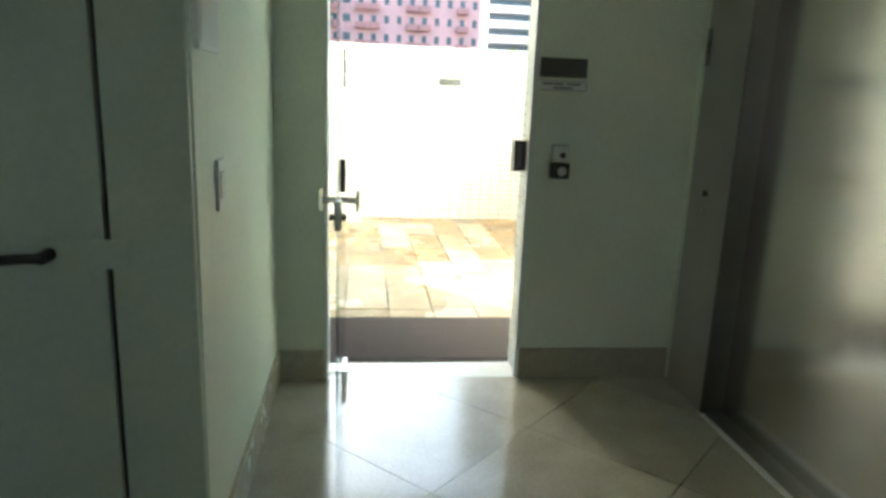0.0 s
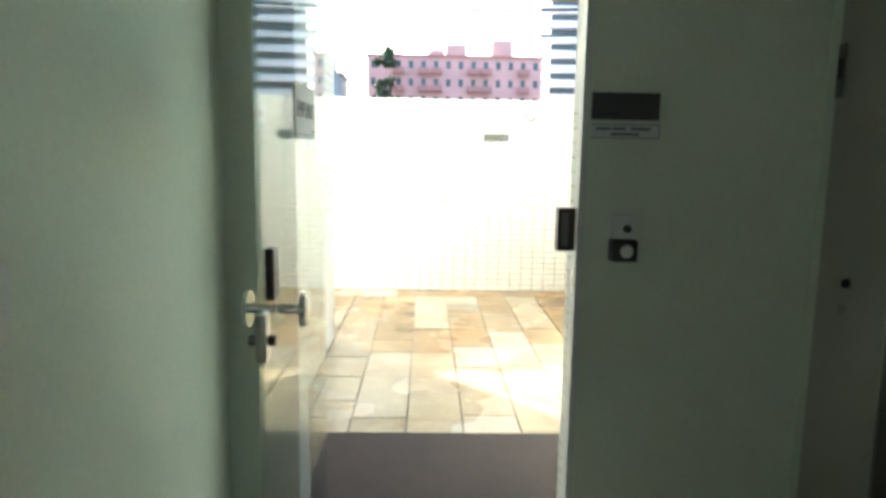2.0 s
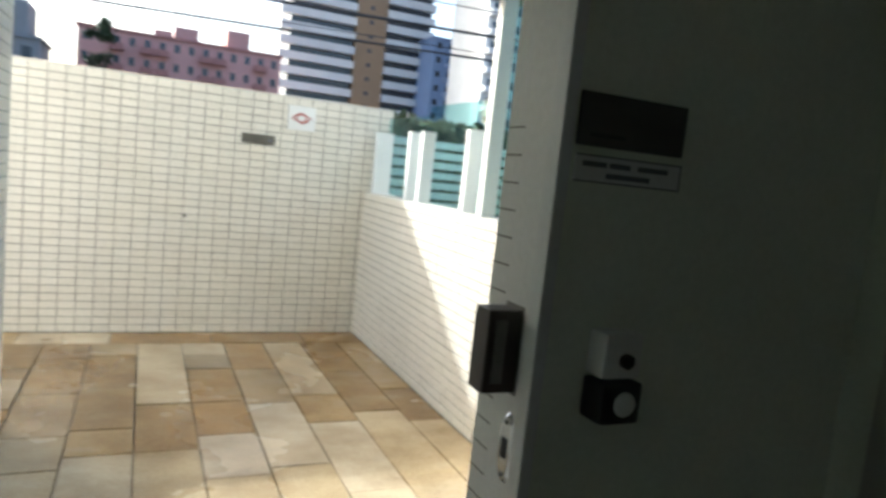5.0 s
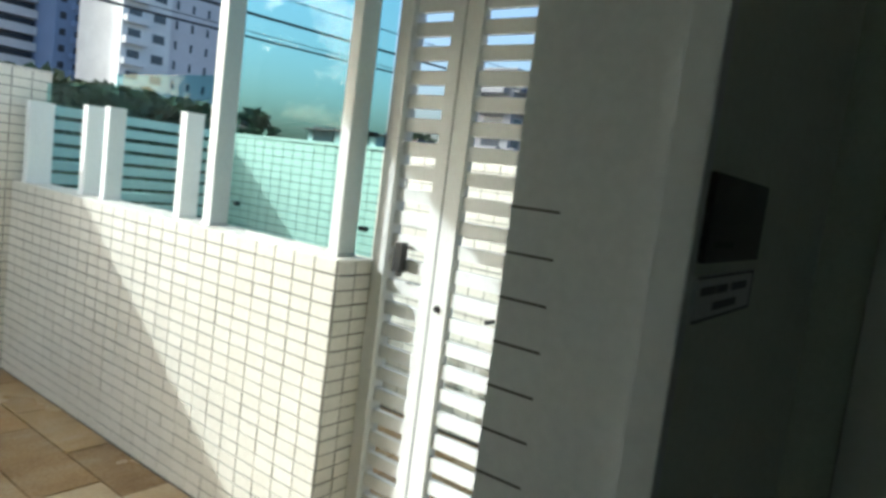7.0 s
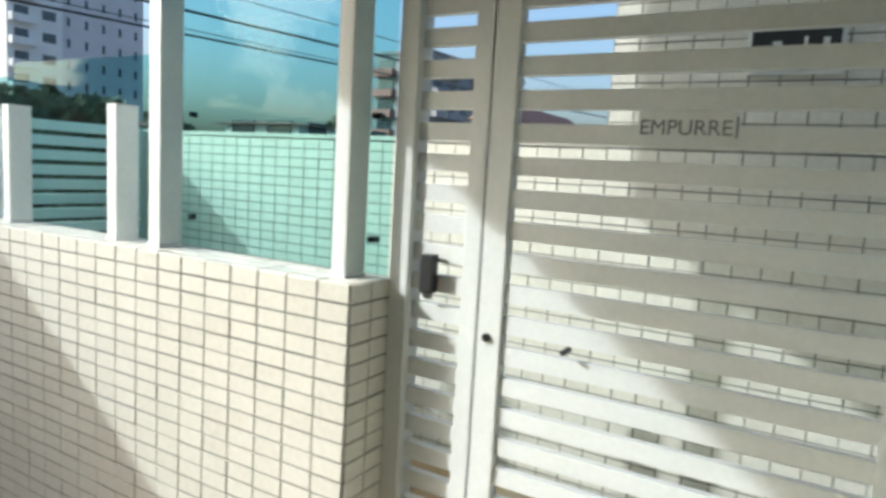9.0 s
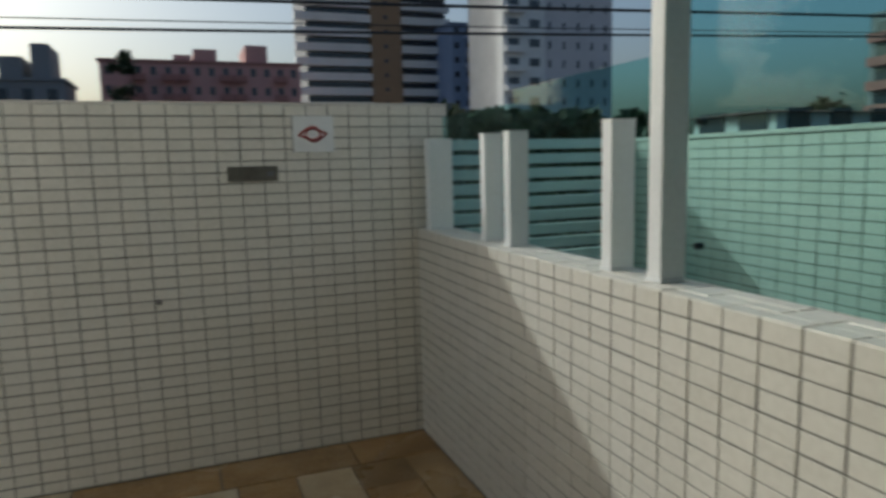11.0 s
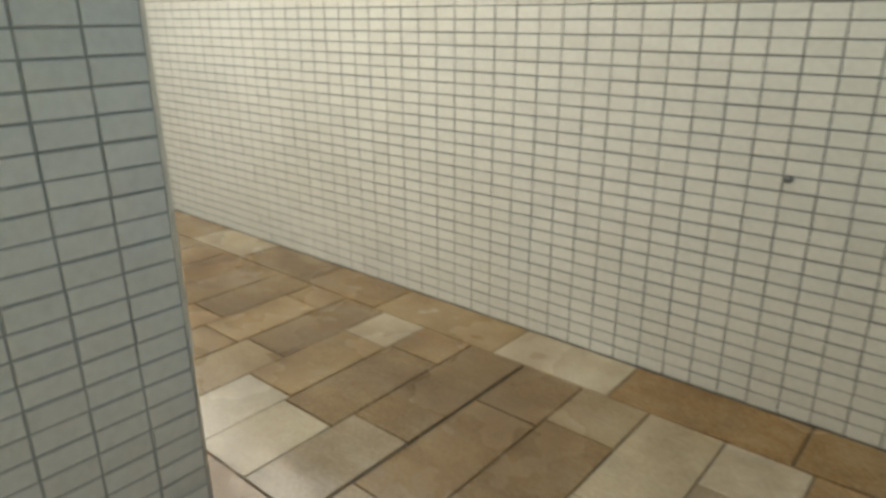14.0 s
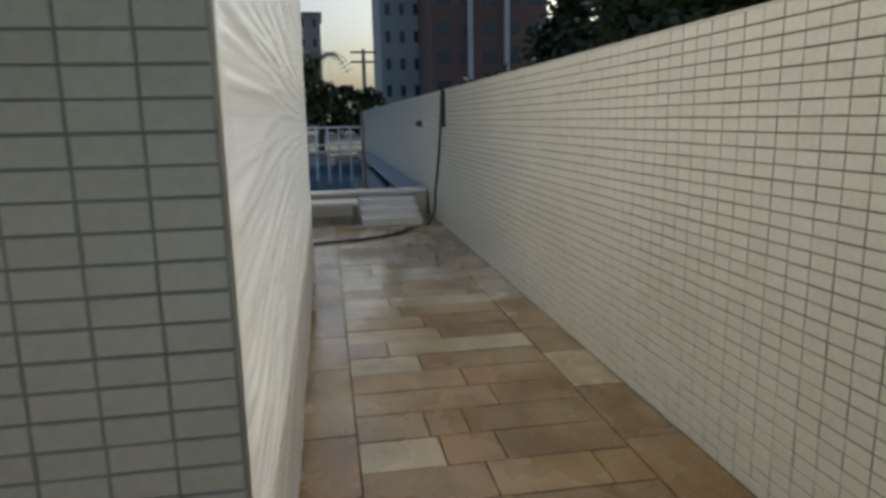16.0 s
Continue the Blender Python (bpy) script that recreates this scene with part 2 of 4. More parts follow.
def tube(name, pts, r, material, parent=None, cyclic=False):
    cu = bpy.data.curves.new(name, "CURVE")
    cu.dimensions, cu.bevel_depth, cu.bevel_resolution, cu.resolution_u = "3D", r, 3, 6
    sp = cu.splines.new("BEZIER")
    sp.bezier_points.add(len(pts) - 1)
    for p, co in zip(sp.bezier_points, pts):
        p.co = co
        p.handle_left_type = p.handle_right_type = "AUTO"
    sp.use_cyclic_u = cyclic
    tmp = bpy.data.objects.new(name, cu)
    me = bpy.data.meshes.new_from_object(tmp)
    bpy.data.objects.remove(tmp)
    me.materials.clear()
    me.materials.append(material)
    ob = new(name, me)
    if parent:
        ob.parent = parent
    return smooth(ob)


def lettering(name, text, size, m, material, parent, depth=0.0008):
    cu = bpy.data.curves.new(name, "FONT")
    cu.body, cu.size, cu.extrude, cu.align_x, cu.align_y = text, size, depth, "CENTER", "CENTER"
    tmp = bpy.data.objects.new(name, cu)
    me = bpy.data.meshes.new_from_object(tmp)
    bpy.data.objects.remove(tmp)
    me.transform(m)
    me.materials.clear()
    me.materials.append(material)
    ob = new(name, me)
    ob.parent = parent
    return ob


# ---- pieces: wall tiles and floor stones ----
TP_U, TP_V, TILE_D = 0.104, 0.052, 0.0036


def piece_shape(w, h, d, ch):
    """Front face with chamfered rim: 4 back corners, 4 front corners; u, v, n."""
    back = [(0, 0, 0), (w, 0, 0), (w, h, 0), (0, h, 0)]
    front = [(ch, ch, d), (w - ch, ch, d), (w - ch, h - ch, d), (ch, h - ch, d)]
    faces = [(4, 5, 6, 7), (0, 1, 5, 4), (1, 2, 6, 5), (2, 3, 7, 6), (3, 0, 4, 7)]
    return back + front, faces


def tile_field(parent, origin, u, v, n, cols, rows, near=None, name="tile", pu=TP_U, pv=TP_V, joint=0.0048, seed=1):
    """Stacked tiles over a wall face; those in the near stretch (c0, c1, r0, r1) are single parts, the rest one mesh."""
    rg = random.Random(seed)
    origin, u, v, n = Vector(origin), Vector(u), Vector(v), Vector(n)
    shape, faces = piece_shape(pu - joint, pv - joint, TILE_D, 0.0012)
    if u.cross(v).dot(n) < 0:
        faces = [f[::-1] for f in faces]
    m = Matrix((u, v, n)).transposed().to_4x4()
    one = bpy.data.meshes.new(name)
    one.from_pydata([tuple(m.to_3x3() @ Vector(p)) for p in shape], [], faces)
    one.materials.append(TILE)
    vs, fs = [], []
    for c in range(cols):
        for r in range(rows):
            at = origin + u * (c * pu + joint / 2 + rg.uniform(-0.0009, 0.0009)) + v * (r * pv + joint / 2 + rg.uniform(-0.0009, 0.0009)) + n * rg.uniform(-0.0012, 0.0008)
            if near and near[0] <= c < near[1] and near[2] <= r < near[3]:
                ob = new(name, one)
                ob.location = at
                ob.parent = parent
            else:
                k = len(vs)
                tilt = [rg.uniform(-0.0007, 0.0007) for _ in range(4)]
                for i, p in enumerate(shape):
                    q = at + u * p[0] + v * p[1] + n * (p[2] + (tilt[i - 4] if i > 3 else 0))
                    vs.append(tuple(q))
                fs += [tuple(k + i for i in f) for f in faces]
    if vs:
        me = bpy.data.meshes.new(name + "_field")
        me.from_pydata(vs, [], fs)
        me.materials.append(TILE)
        ob = new(name + "_field", me)
        ob.parent = parent
        ob["kind"] = "stuff"


# ---- large structure ----
DOOR_L, DOOR_R, IN_Y, OUT_Y = -1.84, -0.95, -4.05, -3.868
WL, WR = -2.04, -0.24
TOP, LOW, SLAB = 33 * TP_V, 21 * TP_V, 2.6
PC = -1.64
BEAM_Y, BEAM_Z = -1.87, 2.215

ground = tagged(part("ground", box_bm((-700, -700, -0.3), (700, 700, -0.10)), EARTH), "grey dusty town ground reaching the horizon", "ground", "", "structure")
road = solid("road", (-300, 6.0, -0.2), (300, 13.0, -0.085), ROAD, "grey asphalt street behind the terrace wall", "road")
terrace_bed = solid("floor_terrace", (-30, OUT_Y, -0.2), (1.45, 0.0, -0.012), BED, "mortar bed under yellow quartzite paving strips", "floor")
tagged(part("floor_lobby", box_bm((-3.4, -8.6, -0.2), (WR, IN_Y, -0.010)), GROUT), "polished pale stone lobby floor laid diagonally", "floor", "", "structure")

# lobby walls
solid("wall_left_front", (WL - 0.2, -5.2495, 0), (WL, IN_Y, 2.6), PAINT, "pale green painted lobby wall beside the glass door", "wall")
solid("wall_door_left", (WL - 0.2, IN_Y, 0), (DOOR_L, OUT_Y, 2.6), PAINT, "pale green painted wall strip beside the glass door", "wall")
solid("wall_door_right", (DOOR_R, IN_Y, 0), (0.3, OUT_Y, 2.6), PAINT, "pale green painted wall with plaque and exit button", "wall")
solid("wall_door_head", (DOOR_L, IN_Y, 2.12), (DOOR_R, OUT_Y, 2.6), PAINT, "painted lintel over the glass door", "wall")
fire_wall = thing("wall_stair", "painted wall around the fire door", "wall", "", "structure")
# stop behind the fire door gap, added to keep outside light out
part("wall_side", box_bm((-2.245, -5.30, 0), (-2.218, -5.25, 2.6)), PAINT, fire_wall)
part("wall_end", box_bm((-3.6, -5.37, 0), (-3.12, -5.25, 2.6)), PAINT, fire_wall)
part("wall_head", box_bm((-3.12, -5.37, 2.12), (-2.218, -5.25, 2.6)), PAINT, fire_wall)
part("door_post", box_bm((-2.217, -5.3695, 0), (WL, -5.25, 2.6)), PAINT, fire_wall)
solid("wall_left_back", (-3.6, -8.8, 0), (-3.4, -5.37, 2.6), PAINT, "plain painted lobby wall", "wall")
# unseen wall added so the light bounced into the lobby is warm
solid("wall_warm_bounce", (-5.0, -12.4, -0.1), (1.5, -12.2, 3.6), COPING, "unseen cream wall added to warm the light entering the lobby", "wall")
# the opening in this unseen wall is added to light the lobby from behind
bw = thing("wall_back", "plain painted lobby wall, unseen, with an opening added to let light in", "wall", "", "structure")
for nm, lo, hi in (("wall_side", (-3.6, -8.8, 0), (-2.75, -8.6, 2.6)), ("wall_side", (-0.4, -8.8, 0), (0.1, -8.6, 2.6)),
                   ("wall_foot", (-2.75, -8.8, 0), (-0.4, -8.6, 0.9)), ("wall_head", (-2.75, -8.8, 2.12), (-0.4, -8.6, 2.6))):
    part(nm, box_bm(lo, hi), PAINT, bw)
rw = thing("wall_lift", "pale painted lobby wall around the lift", "wall", "", "structure")
for nm, lo, hi in (("wall_side", (WR, -4.42, 0), (0.1, IN_Y, 2.6)), ("wall_side", (WR, -8.6, 0), (0.1, -5.55, 2.6)), ("wall_head", (WR, -5.55, 2.16), (0.1, -4.42, 2.6))):
    part(nm, box_bm(lo, hi), PAINT, rw)
tagged(part("ceiling", box_bm((-3.6, -8.8, 2.6), (0.1, OUT_Y, 2.75)), CEIL), "plain white lobby ceiling", "ceiling", "", "structure")

# upper floors over the terrace, with the tiled edge beam
upper = thing("building_above", "white tiled upper storey projecting over the terrace", "building", "", "structure")
part("soffit", box_bm((-7.6, OUT_Y + 0.002, SLAB), (0.30, PC - 0.01, 2.75)), CEIL, upper)
part("upper_wall", box_bm((-7.6, -12, 2.752), (0.30, PC - 0.01, 9.0)), WHITE_PAINT, upper)
beam = thing("wall_beam", "white tiled edge beam over the terrace", "wall", "", "structure")
part("beam", box_bm((WL, BEAM_Y + TILE_D, BEAM_Z), (0.30, PC - 0.0105, SLAB)), GROUT_WALL, beam)
side = thing("wall_terrace_side", "grey-green glazed tile wall running from door to corner", "wall", "", "structure")
part("wall_core", box_bm((WL - 0.2, OUT_Y, 0), (WL - TILE_D, PC, SLAB)), GROUT_SIDE, side)
passage = thing("wall_passage", "building wall along the passage under plastic film", "wall", "", "structure")
part("wall_core", box_bm((-7.2, -3.6, 0), (WL - 0.201, PC - 0.008, SLAB)), WHITE_PAINT, passage)

far = thing("wall_boundary", "cream glazed tile boundary wall with dark joints", "wall", "", "structure")
part("wall_core", box_bm((-27.5, TILE_D, -0.1), (0.18, 0.16, TOP - 0.002)), GROUT_WALL, far)
part("wall_cap", box_bm((-27.5, 0.003, TOP - 0.0018), (0.18, 0.165, TOP + 0.012), 0.004), COPING, far)
low = thing("wall_low", "cream glazed tile parapet with pale coping", "wall", "", "structure")
part("wall_core", box_bm((TILE_D, -2.655 + TILE_D, -0.1), (0.17, 0.0, LOW - 0.0042)), GROUT_WALL, low)
outer = thing("wall_street", "cream tiled outer wall beyond the gate", "wall", "", "structure")
part("wall_core", box_bm((1.45 + TILE_D, -5.0, -0.1), (1.62, 0.3, 1.520)), GROUT_WALL, outer)
part("wall_tall", box_bm((1.45 + TILE_D, -5.0, 1.5205), (1.62, -2.81, 2.75)), GROUT_WALL, outer)
part("wall_cap", box_bm((1.44, -2.809, 1.5205), (1.63, 0.3, 1.543), 0.004), COPING, outer)
solid("wall_yard_end", (0.31, -5.2, 0), (1.7, -5.0, 2.4), WHITE_PAINT, "plain white wall closing the entry yard", "wall")

for i, (lo, hi) in enumerate((((WL, IN_Y - 0.014, 0), (DOOR_L + 0.0, IN_Y, 0.14)), ((DOOR_R, IN_Y - 0.014, 0), (WR, IN_Y, 0.14)),
                              ((WL, -5.37, 0), (WL + 0.014, IN_Y - 0.014, 0.14)))):
    solid("baseboard", lo, hi, SKIRT, "beige polished stone skirting along the lobby wall", "baseboard", 0.003)

# door surround
frame_ = thing("door_frame", "white aluminium lining of the glass entrance door", "door frame", "", "structure")
part("jamb", box_bm((DOOR_R - 0.022, IN_Y - 0.004, 0), (DOOR_R, IN_Y + 0.03, 2.12), 0.003), ALU, frame_)
part("jamb", box_bm((DOOR_R - 0.008, IN_Y + 0.0305, 0), (DOOR_R, OUT_Y + 0.001, 2.12)), WHITE_PAINT, frame_)
part("jamb", box_bm((DOOR_L, IN_Y - 0.004, 0), (DOOR_L + 0.018, OUT_Y, 2.12), 0.003), ALU, frame_)
part("head", box_bm((DOOR_L + 0.018, IN_Y - 0.004, 2.10), (DOOR_R - 0.022, OUT_Y, 2.12)), ALU, frame_)
solid("door_sill", (DOOR_L, IN_Y, -0.1), (DOOR_R, OUT_Y, 0.0), SILL, "white marble door threshold", "sill", 0.003)
part("floor_track", box_bm((DOOR_L + 0.02, IN_Y + 0.07, 0.0), (DOOR_R - 0.55, IN_Y + 0.085, 0.004)), STEEL, frame_)


# ---- entrance: glass door ----
def glass_door():
    hinge, edge = Vector((-1.752, -3.985, 0)), Vector((-1.755, -4.782, 0))
    way = (edge - hinge).normalized()
    w = (edge - hinge).length
    root = thing("glass_door", "frameless clear glass entrance door standing open", "door")
    out = Vector((-way.y, way.x, 0))  # towards the lift side
    root.matrix_world = Matrix.Translation(hinge) @ Matrix((way, out, Vector((0, 0, 1)))).transposed().to_4x4()
    leaf = part("pane", box_bm((0.0, -0.005, 0.012), (w, 0.005, 2.09), 0.0012), DOOR_GLASS, root, "clear toughened glass leaf")
    leaf.visible_shadow = False
    part("hinge", box_bm((0.0, -0.016, 0.012), (0.16, 0.016, 0.075), 0.004), STEEL, root, "metal floor hinge clamp")
    part("hinge", box_bm((0.0, -0.016, 2.03), (0.16, 0.016, 2.09), 0.004), CHROME, root)
    part("lock_case", box_bm((w - 0.036, -0.013, 0.825), (w + 0.004, 0.013, 0.925), 0.012), STEEL, root, "worn metal lock body clamped on the glass")
    part("lock_cylinder", cyl_bm((w - 0.018, -0.027, 0.868), (w - 0.018, 0.027, 0.868), 0.011), STEEL_DARK, root)
    plate_ = part("armature_plate", box_bm((w - 0.066, 0.006, 0.948), (w - 0.018, 0.024, 1.052), 0.004), BROWN_PL, root, "dark magnetic lock plate")
    part("plate_screw", cyl_bm((w - 0.042, 0.024, 1.0), (w - 0.042, 0.0265, 1.0), 0.005, None, 12), STEEL_DARK, plate_)
    for s in (-1, 1):
        part("knob_stem", cyl_bm((w - 0.135, s * 0.005, 0.905), (w - 0.135, s * 0.055, 0.905), 0.011), CHROME, root)
        ring = part("knob", cyl_bm((w - 0.135, s * 0.055, 0.905), (w - 0.135, s * 0.066, 0.905), 0.040, 0.036, 32), CHROME, root, "round polished metal knob")
        part("knob_face", ball_bm((w - 0.135, s * 0.064, 0.905), 0.032, (1, 0.25, 1)), STEEL, ring)
    # paper notice on the side that faces the lift
    return root, way, out, w


door, d_way, d_out, d_w = glass_door()
notice = thing("push_notice", "white laminated notice reading EMPURRE taped on the glass", "sign")
notice.matrix_basis = door.matrix_basis.copy()
part("sheet", box_bm((0.185, 0.0055, 1.275), (0.465, 0.007, 1.408)), PAPER, notice)
lettering("word", "EMPURRE", 0.056, Matrix(((-1, 0, 0, 0.325), (0, 0, 1, 0.0072), (0, 1, 0, 1.345), (0, 0, 0, 1))), INK, notice)
part("text_bar", box_bm((0.20, 0.007, 1.283), (0.45, 0.0076, 1.286)), INK, notice)
part("mark", box_bm((0.195, 0.007, 1.290), (0.235, 0.0076, 1.302)), INK, notice)

lock = thing("magnetic_lock", "dark brown magnetic door lock on the white jamb", "door lock")
part("body", box_bm((-1.018, -3.985, 0.945), (-0.958, -3.935, 1.082), 0.004), BROWN_PL, lock)
part("face_plate", box_bm((-1.006, -3.9885, 0.962), (-0.985, -3.9855, 1.066), 0.001), STEEL_DARK, lock)
part("bracket", box_bm((-0.9585, -3.99, 0.94), (-0.953, -3.93, 1.088)), STEEL_DARK, lock)
keep_ = thing("strike_plate", "oval metal strike plate on the white jamb", "strike plate")
ov = bmesh.new()
bmesh.ops.create_cone(ov, cap_ends=True, segments=28, radius1=0.021, radius2=0.019, depth=0.006, matrix=Matrix.Translation((-0.961, -3.985, 0.85)) @ Matrix.Diagonal((1, 1, 2.9, 1)) @ Matrix.Rotation(radians(-90), 4, "Y"))
part("plate", ov, CHROME, keep_)
part("slot", box_bm((-0.9655, -3.993, 0.835), (-0.9642, -3.977, 0.868)), BLACK, keep_)
part("screw", cyl_bm((-0.964, -3.985, 0.895), (-0.966, -3.985, 0.895), 0.004, None, 10), STEEL_DARK, keep_)
part("screw", cyl_bm((-0.964, -3.985, 0.806), (-0.966, -3.985, 0.806), 0.004, None, 10), STEEL_DARK, keep_)

plaque = thing("wall_plaque", "dark plaque with a worn line of text", "sign")
part("plate", box_bm((-0.945, IN_Y - 0.008, 1.352), (-0.742, IN_Y - 0.001, 1.432), 0.002), PLAQUE, plaque)
part("text_bar", box_bm((-0.925, IN_Y - 0.0086, 1.366), (-0.86, IN_Y - 0.0079, 1.372)), BLACK, plaque)
small = thing("notice_strip", "narrow white notice with a line of dark text", "sign")
part("strip", box_bm((-0.943, IN_Y - 0.005, 1.298), (-0.738, IN_Y - 0.001, 1.340), 0.001), PAPER, small)
for a, b, z in ((-0.93, -0.885, 1.326), (-0.88, -0.84, 1.326), (-0.825, -0.765, 1.326), (-0.885, -0.80, 1.310)):
    part("text_bar", box_bm((a, IN_Y - 0.0058, z - 0.004), (b, IN_Y - 0.0049, z + 0.004)), INK, small)
for lo, hi in (((-0.943, 1.3375), (-0.738, 1.340)), ((-0.943, 1.298), (-0.738, 1.3005)), ((-0.7405, 1.3006), (-0.738, 1.3374))):
    part("border", box_bm((lo[0], IN_Y - 0.0058, lo[1]), (hi[0], IN_Y - 0.0049, hi[1])), INK, small)
call = thing("exit_button", "white exit button box above a black button box", "push button")
part("box", box_bm((-0.872, IN_Y - 0.045, 1.000), (-0.800, IN_Y - 0.0, 1.072), 0.006), WHITE_PL, call)
part("button", cyl_bm((-0.832, IN_Y - 0.045, 1.030), (-0.832, IN_Y - 0.054, 1.030), 0.012), BLACK, call)
lowbox = part("lower_box", box_bm((-0.874, IN_Y - 0.055, 0.930), (-0.798, IN_Y - 0.0, 0.996), 0.008), BLACK, call, "black button housing")
smooth(part("dome", ball_bm((-0.832, IN_Y - 0.056, 0.963), 0.020, (1, 0.5, 1)), WHITE_PL, lowbox, "round white push dome"))

# ---- lobby: lift, fire door, switch, picture ----
lift = thing("lift_door", "brushed stainless steel lift door with steel surround", "elevator")
part("jamb", box_bm((WR - 0.02, -4.44, 0), (WR, -4.13, 2.2), 0.003), STEEL, lift)
part("reveal", box_bm((WR - 0.019, -4.452, 0), (WR + 0.105, -4.441, 2.16)), STEEL_DARK, lift)
part("reveal", box_bm((WR - 0.019, -5.55, 0), (WR + 0.105, -5.539, 2.16)), STEEL_DARK, lift)
part("jamb", box_bm((WR - 0.02, -5.80, 0), (WR, -5.551, 2.2), 0.003), STEEL, lift)
part("head", box_bm((WR - 0.02, -5.55, 2.16), (WR, -4.44, 2.2)), STEEL, lift)
part("door_panel", box_bm((WR + 0.075, -5.537, 0.008), (WR + 0.10, -4.454, 2.16), 0.002), LIFT_STEEL, lift)
part("sill", box_bm((WR - 0.005, -5.55, 0.0), (WR + 0.10, -4.44, 0.006)), STEEL_DARK, lift, "worn dark metal lift threshold")
part("sill_edge", box_bm((WR - 0.03, -5.55, 0.0), (WR - 0.0055, -4.44, 0.004)), SILL, lift, "pale stone edge of the threshold")
ind = part("indicator", box_bm((WR - 0.026, -4.165, 1.42), (WR - 0.02, -4.135, 1.57), 0.002), STEEL_DARK, lift, "small dark floor indicator")
part("display", box_bm((WR - 0.028, -4.160, 1.47), (WR - 0.026, -4.140, 1.53)), BLACK, ind)
for z, mt in ((0.905, BLACK), (0.832, CHROME)):
    part("call_button", cyl_bm((WR - 0.02, -4.27, z), (WR - 0.03, -4.27, z), 0.012), mt, lift)

fire = thing("fire_door", "pale painted steel fire door with black lever", "door")
part("leaf", box_bm((-3.11, -5.392, 0.008), (-2.233, -5.345, 2.11), 0.003), FIRE, fire)
part("frame_post", box_bm((-2.221, -5.39, 0), (-2.045, -5.373, 2.16), 0.003), FIRE, fire)
part("frame_head", box_bm((-3.16, -5.39, 2.113), (-2.222, -5.373, 2.16)), FIRE, fire)
# strip added so the gap reads dark, in place of its own shade
part("gap_dark", box_bm((-2.2325, -5.376, 0.01), (-2.2215, -5.362, 2.11)), BROWN_PL, fire, "dark brown strip added to darken the door gap")
lev = part("handle_plate", box_bm((-2.355, -5.397, 0.86), (-2.185, -5.3921, 0.925), 0.002), FIRE, fire)
part("lever_rose", cyl_bm((-2.345, -5.397, 0.893), (-2.345, -5.44, 0.893), 0.014), BLACK, lev)
tube("lever", [(-2.342, -5.44, 0.893), (-2.39, -5.445, 0.893), (-2.51, -5.442, 0.878), (-2.59, -5.42, 0.874)], 0.011, BLACK, lev)

sw = thing("light_switch", "white double light switch plate on the wall", "light switch")
part("plate", box_bm((WL, -5.185, 0.955), (WL + 0.010, -5.105, 1.082), 0.003), WHITE_PL, sw)
part("rocker", box_bm((WL + 0.010, -5.172, 0.985), (WL + 0.014, -5.148, 1.052), 0.001), WHITE_PL, sw)
part("rocker", box_bm((WL + 0.010, -5.144, 0.985), (WL + 0.014, -5.120, 1.052), 0.001), WHITE_PL, sw)
pic = thing("framed_notice", "white framed notice hanging on the lobby wall", "picture frame")
part("backing", box_bm((WL, -5.345, 1.335), (WL + 0.012, -5.135, 1.64), 0.002), WHITE_PL, pic)
part("sheet", box_bm((WL + 0.0121, -5.33, 1.35), (WL + 0.0135, -5.15, 1.625)), PAPER, pic)

# ---- terrace ----
mat_ = thing("doormat", "dark brown coir doormat in front of the door", "doormat")
part("mat", box_bm((-1.835, OUT_Y + 0.03, -0.012), (-0.645, -3.24, 0.007), 0.004), MAT, mat_)
for lo, hi in (((-1.86, OUT_Y + 0.004, -0.012), (-1.8355, -3.215, 0.004)), ((-0.6445, OUT_Y + 0.004, -0.012), (-0.62, -3.215, 0.004)),
               ((-1.835, OUT_Y + 0.004, -0.012), (-0.645, OUT_Y + 0.0295, 0.004)), ((-1.835, -3.2395, -0.012), (-0.645, -3.215, 0.004))):
    part("border", box_bm(lo, hi), MAT, mat_)

plate = thing("name_plate", "small dark metal plate fixed on the tiled wall", "sign")
part("plate", box_bm((-0.925, -0.008, 1.362), (-0.695, 0.001, 1.431), 0.003), surface("bronze_plate", (0.12, 0.115, 0.10), (0.2, 0.19, 0.165), 8, 0.4, 0.6, 0.05), plate)
part("emblem", box_bm((-0.745, -0.0092, 1.385), (-0.715, -0.0081, 1.405)), INK, plate)
sign = thing("wall_sign", "white square sign with a faded red emblem", "sign")
part("board", box_bm((-0.622, -0.009, 1.492), (-0.418, 0.001, 1.664), 0.003), PAPER, sign)
tube("emblem_ring", [(-0.520 + 0.036 * math.cos(a), -0.0105, 1.578 + 0.026 * math.sin(a)) for a in [i * math.pi / 4 for i in range(8)]], 0.0045, RED, sign, True)
tube("emblem_arc", [(-0.590, -0.0105, 1.572), (-0.560, -0.0105, 1.596), (-0.520, -0.0105, 1.612), (-0.478, -0.0105, 1.590), (-0.462, -0.0105, 1.585)], 0.0045, RED, sign)
tube("emblem_arc", [(-0.452, -0.0105, 1.586), (-0.478, -0.0105, 1.560), (-0.515, -0.0105, 1.543), (-0.556, -0.0105, 1.562), (-0.588, -0.0105, 1.570)], 0.0045, RED, sign)
part("border", box_bm((-0.622, -0.0096, 1.492), (-0.614, -0.0085, 1.664)), GREY, sign)
blue = thing("blue_notice", "pale blue notice on the tiled side wall", "sign")
part("board", box_bm((WL, -2.80, 1.262), (WL + 0.006, -2.52, 1.49), 0.002), plain("pale_blue_board", (0.50, 0.66, 0.74), 0.4), blue)
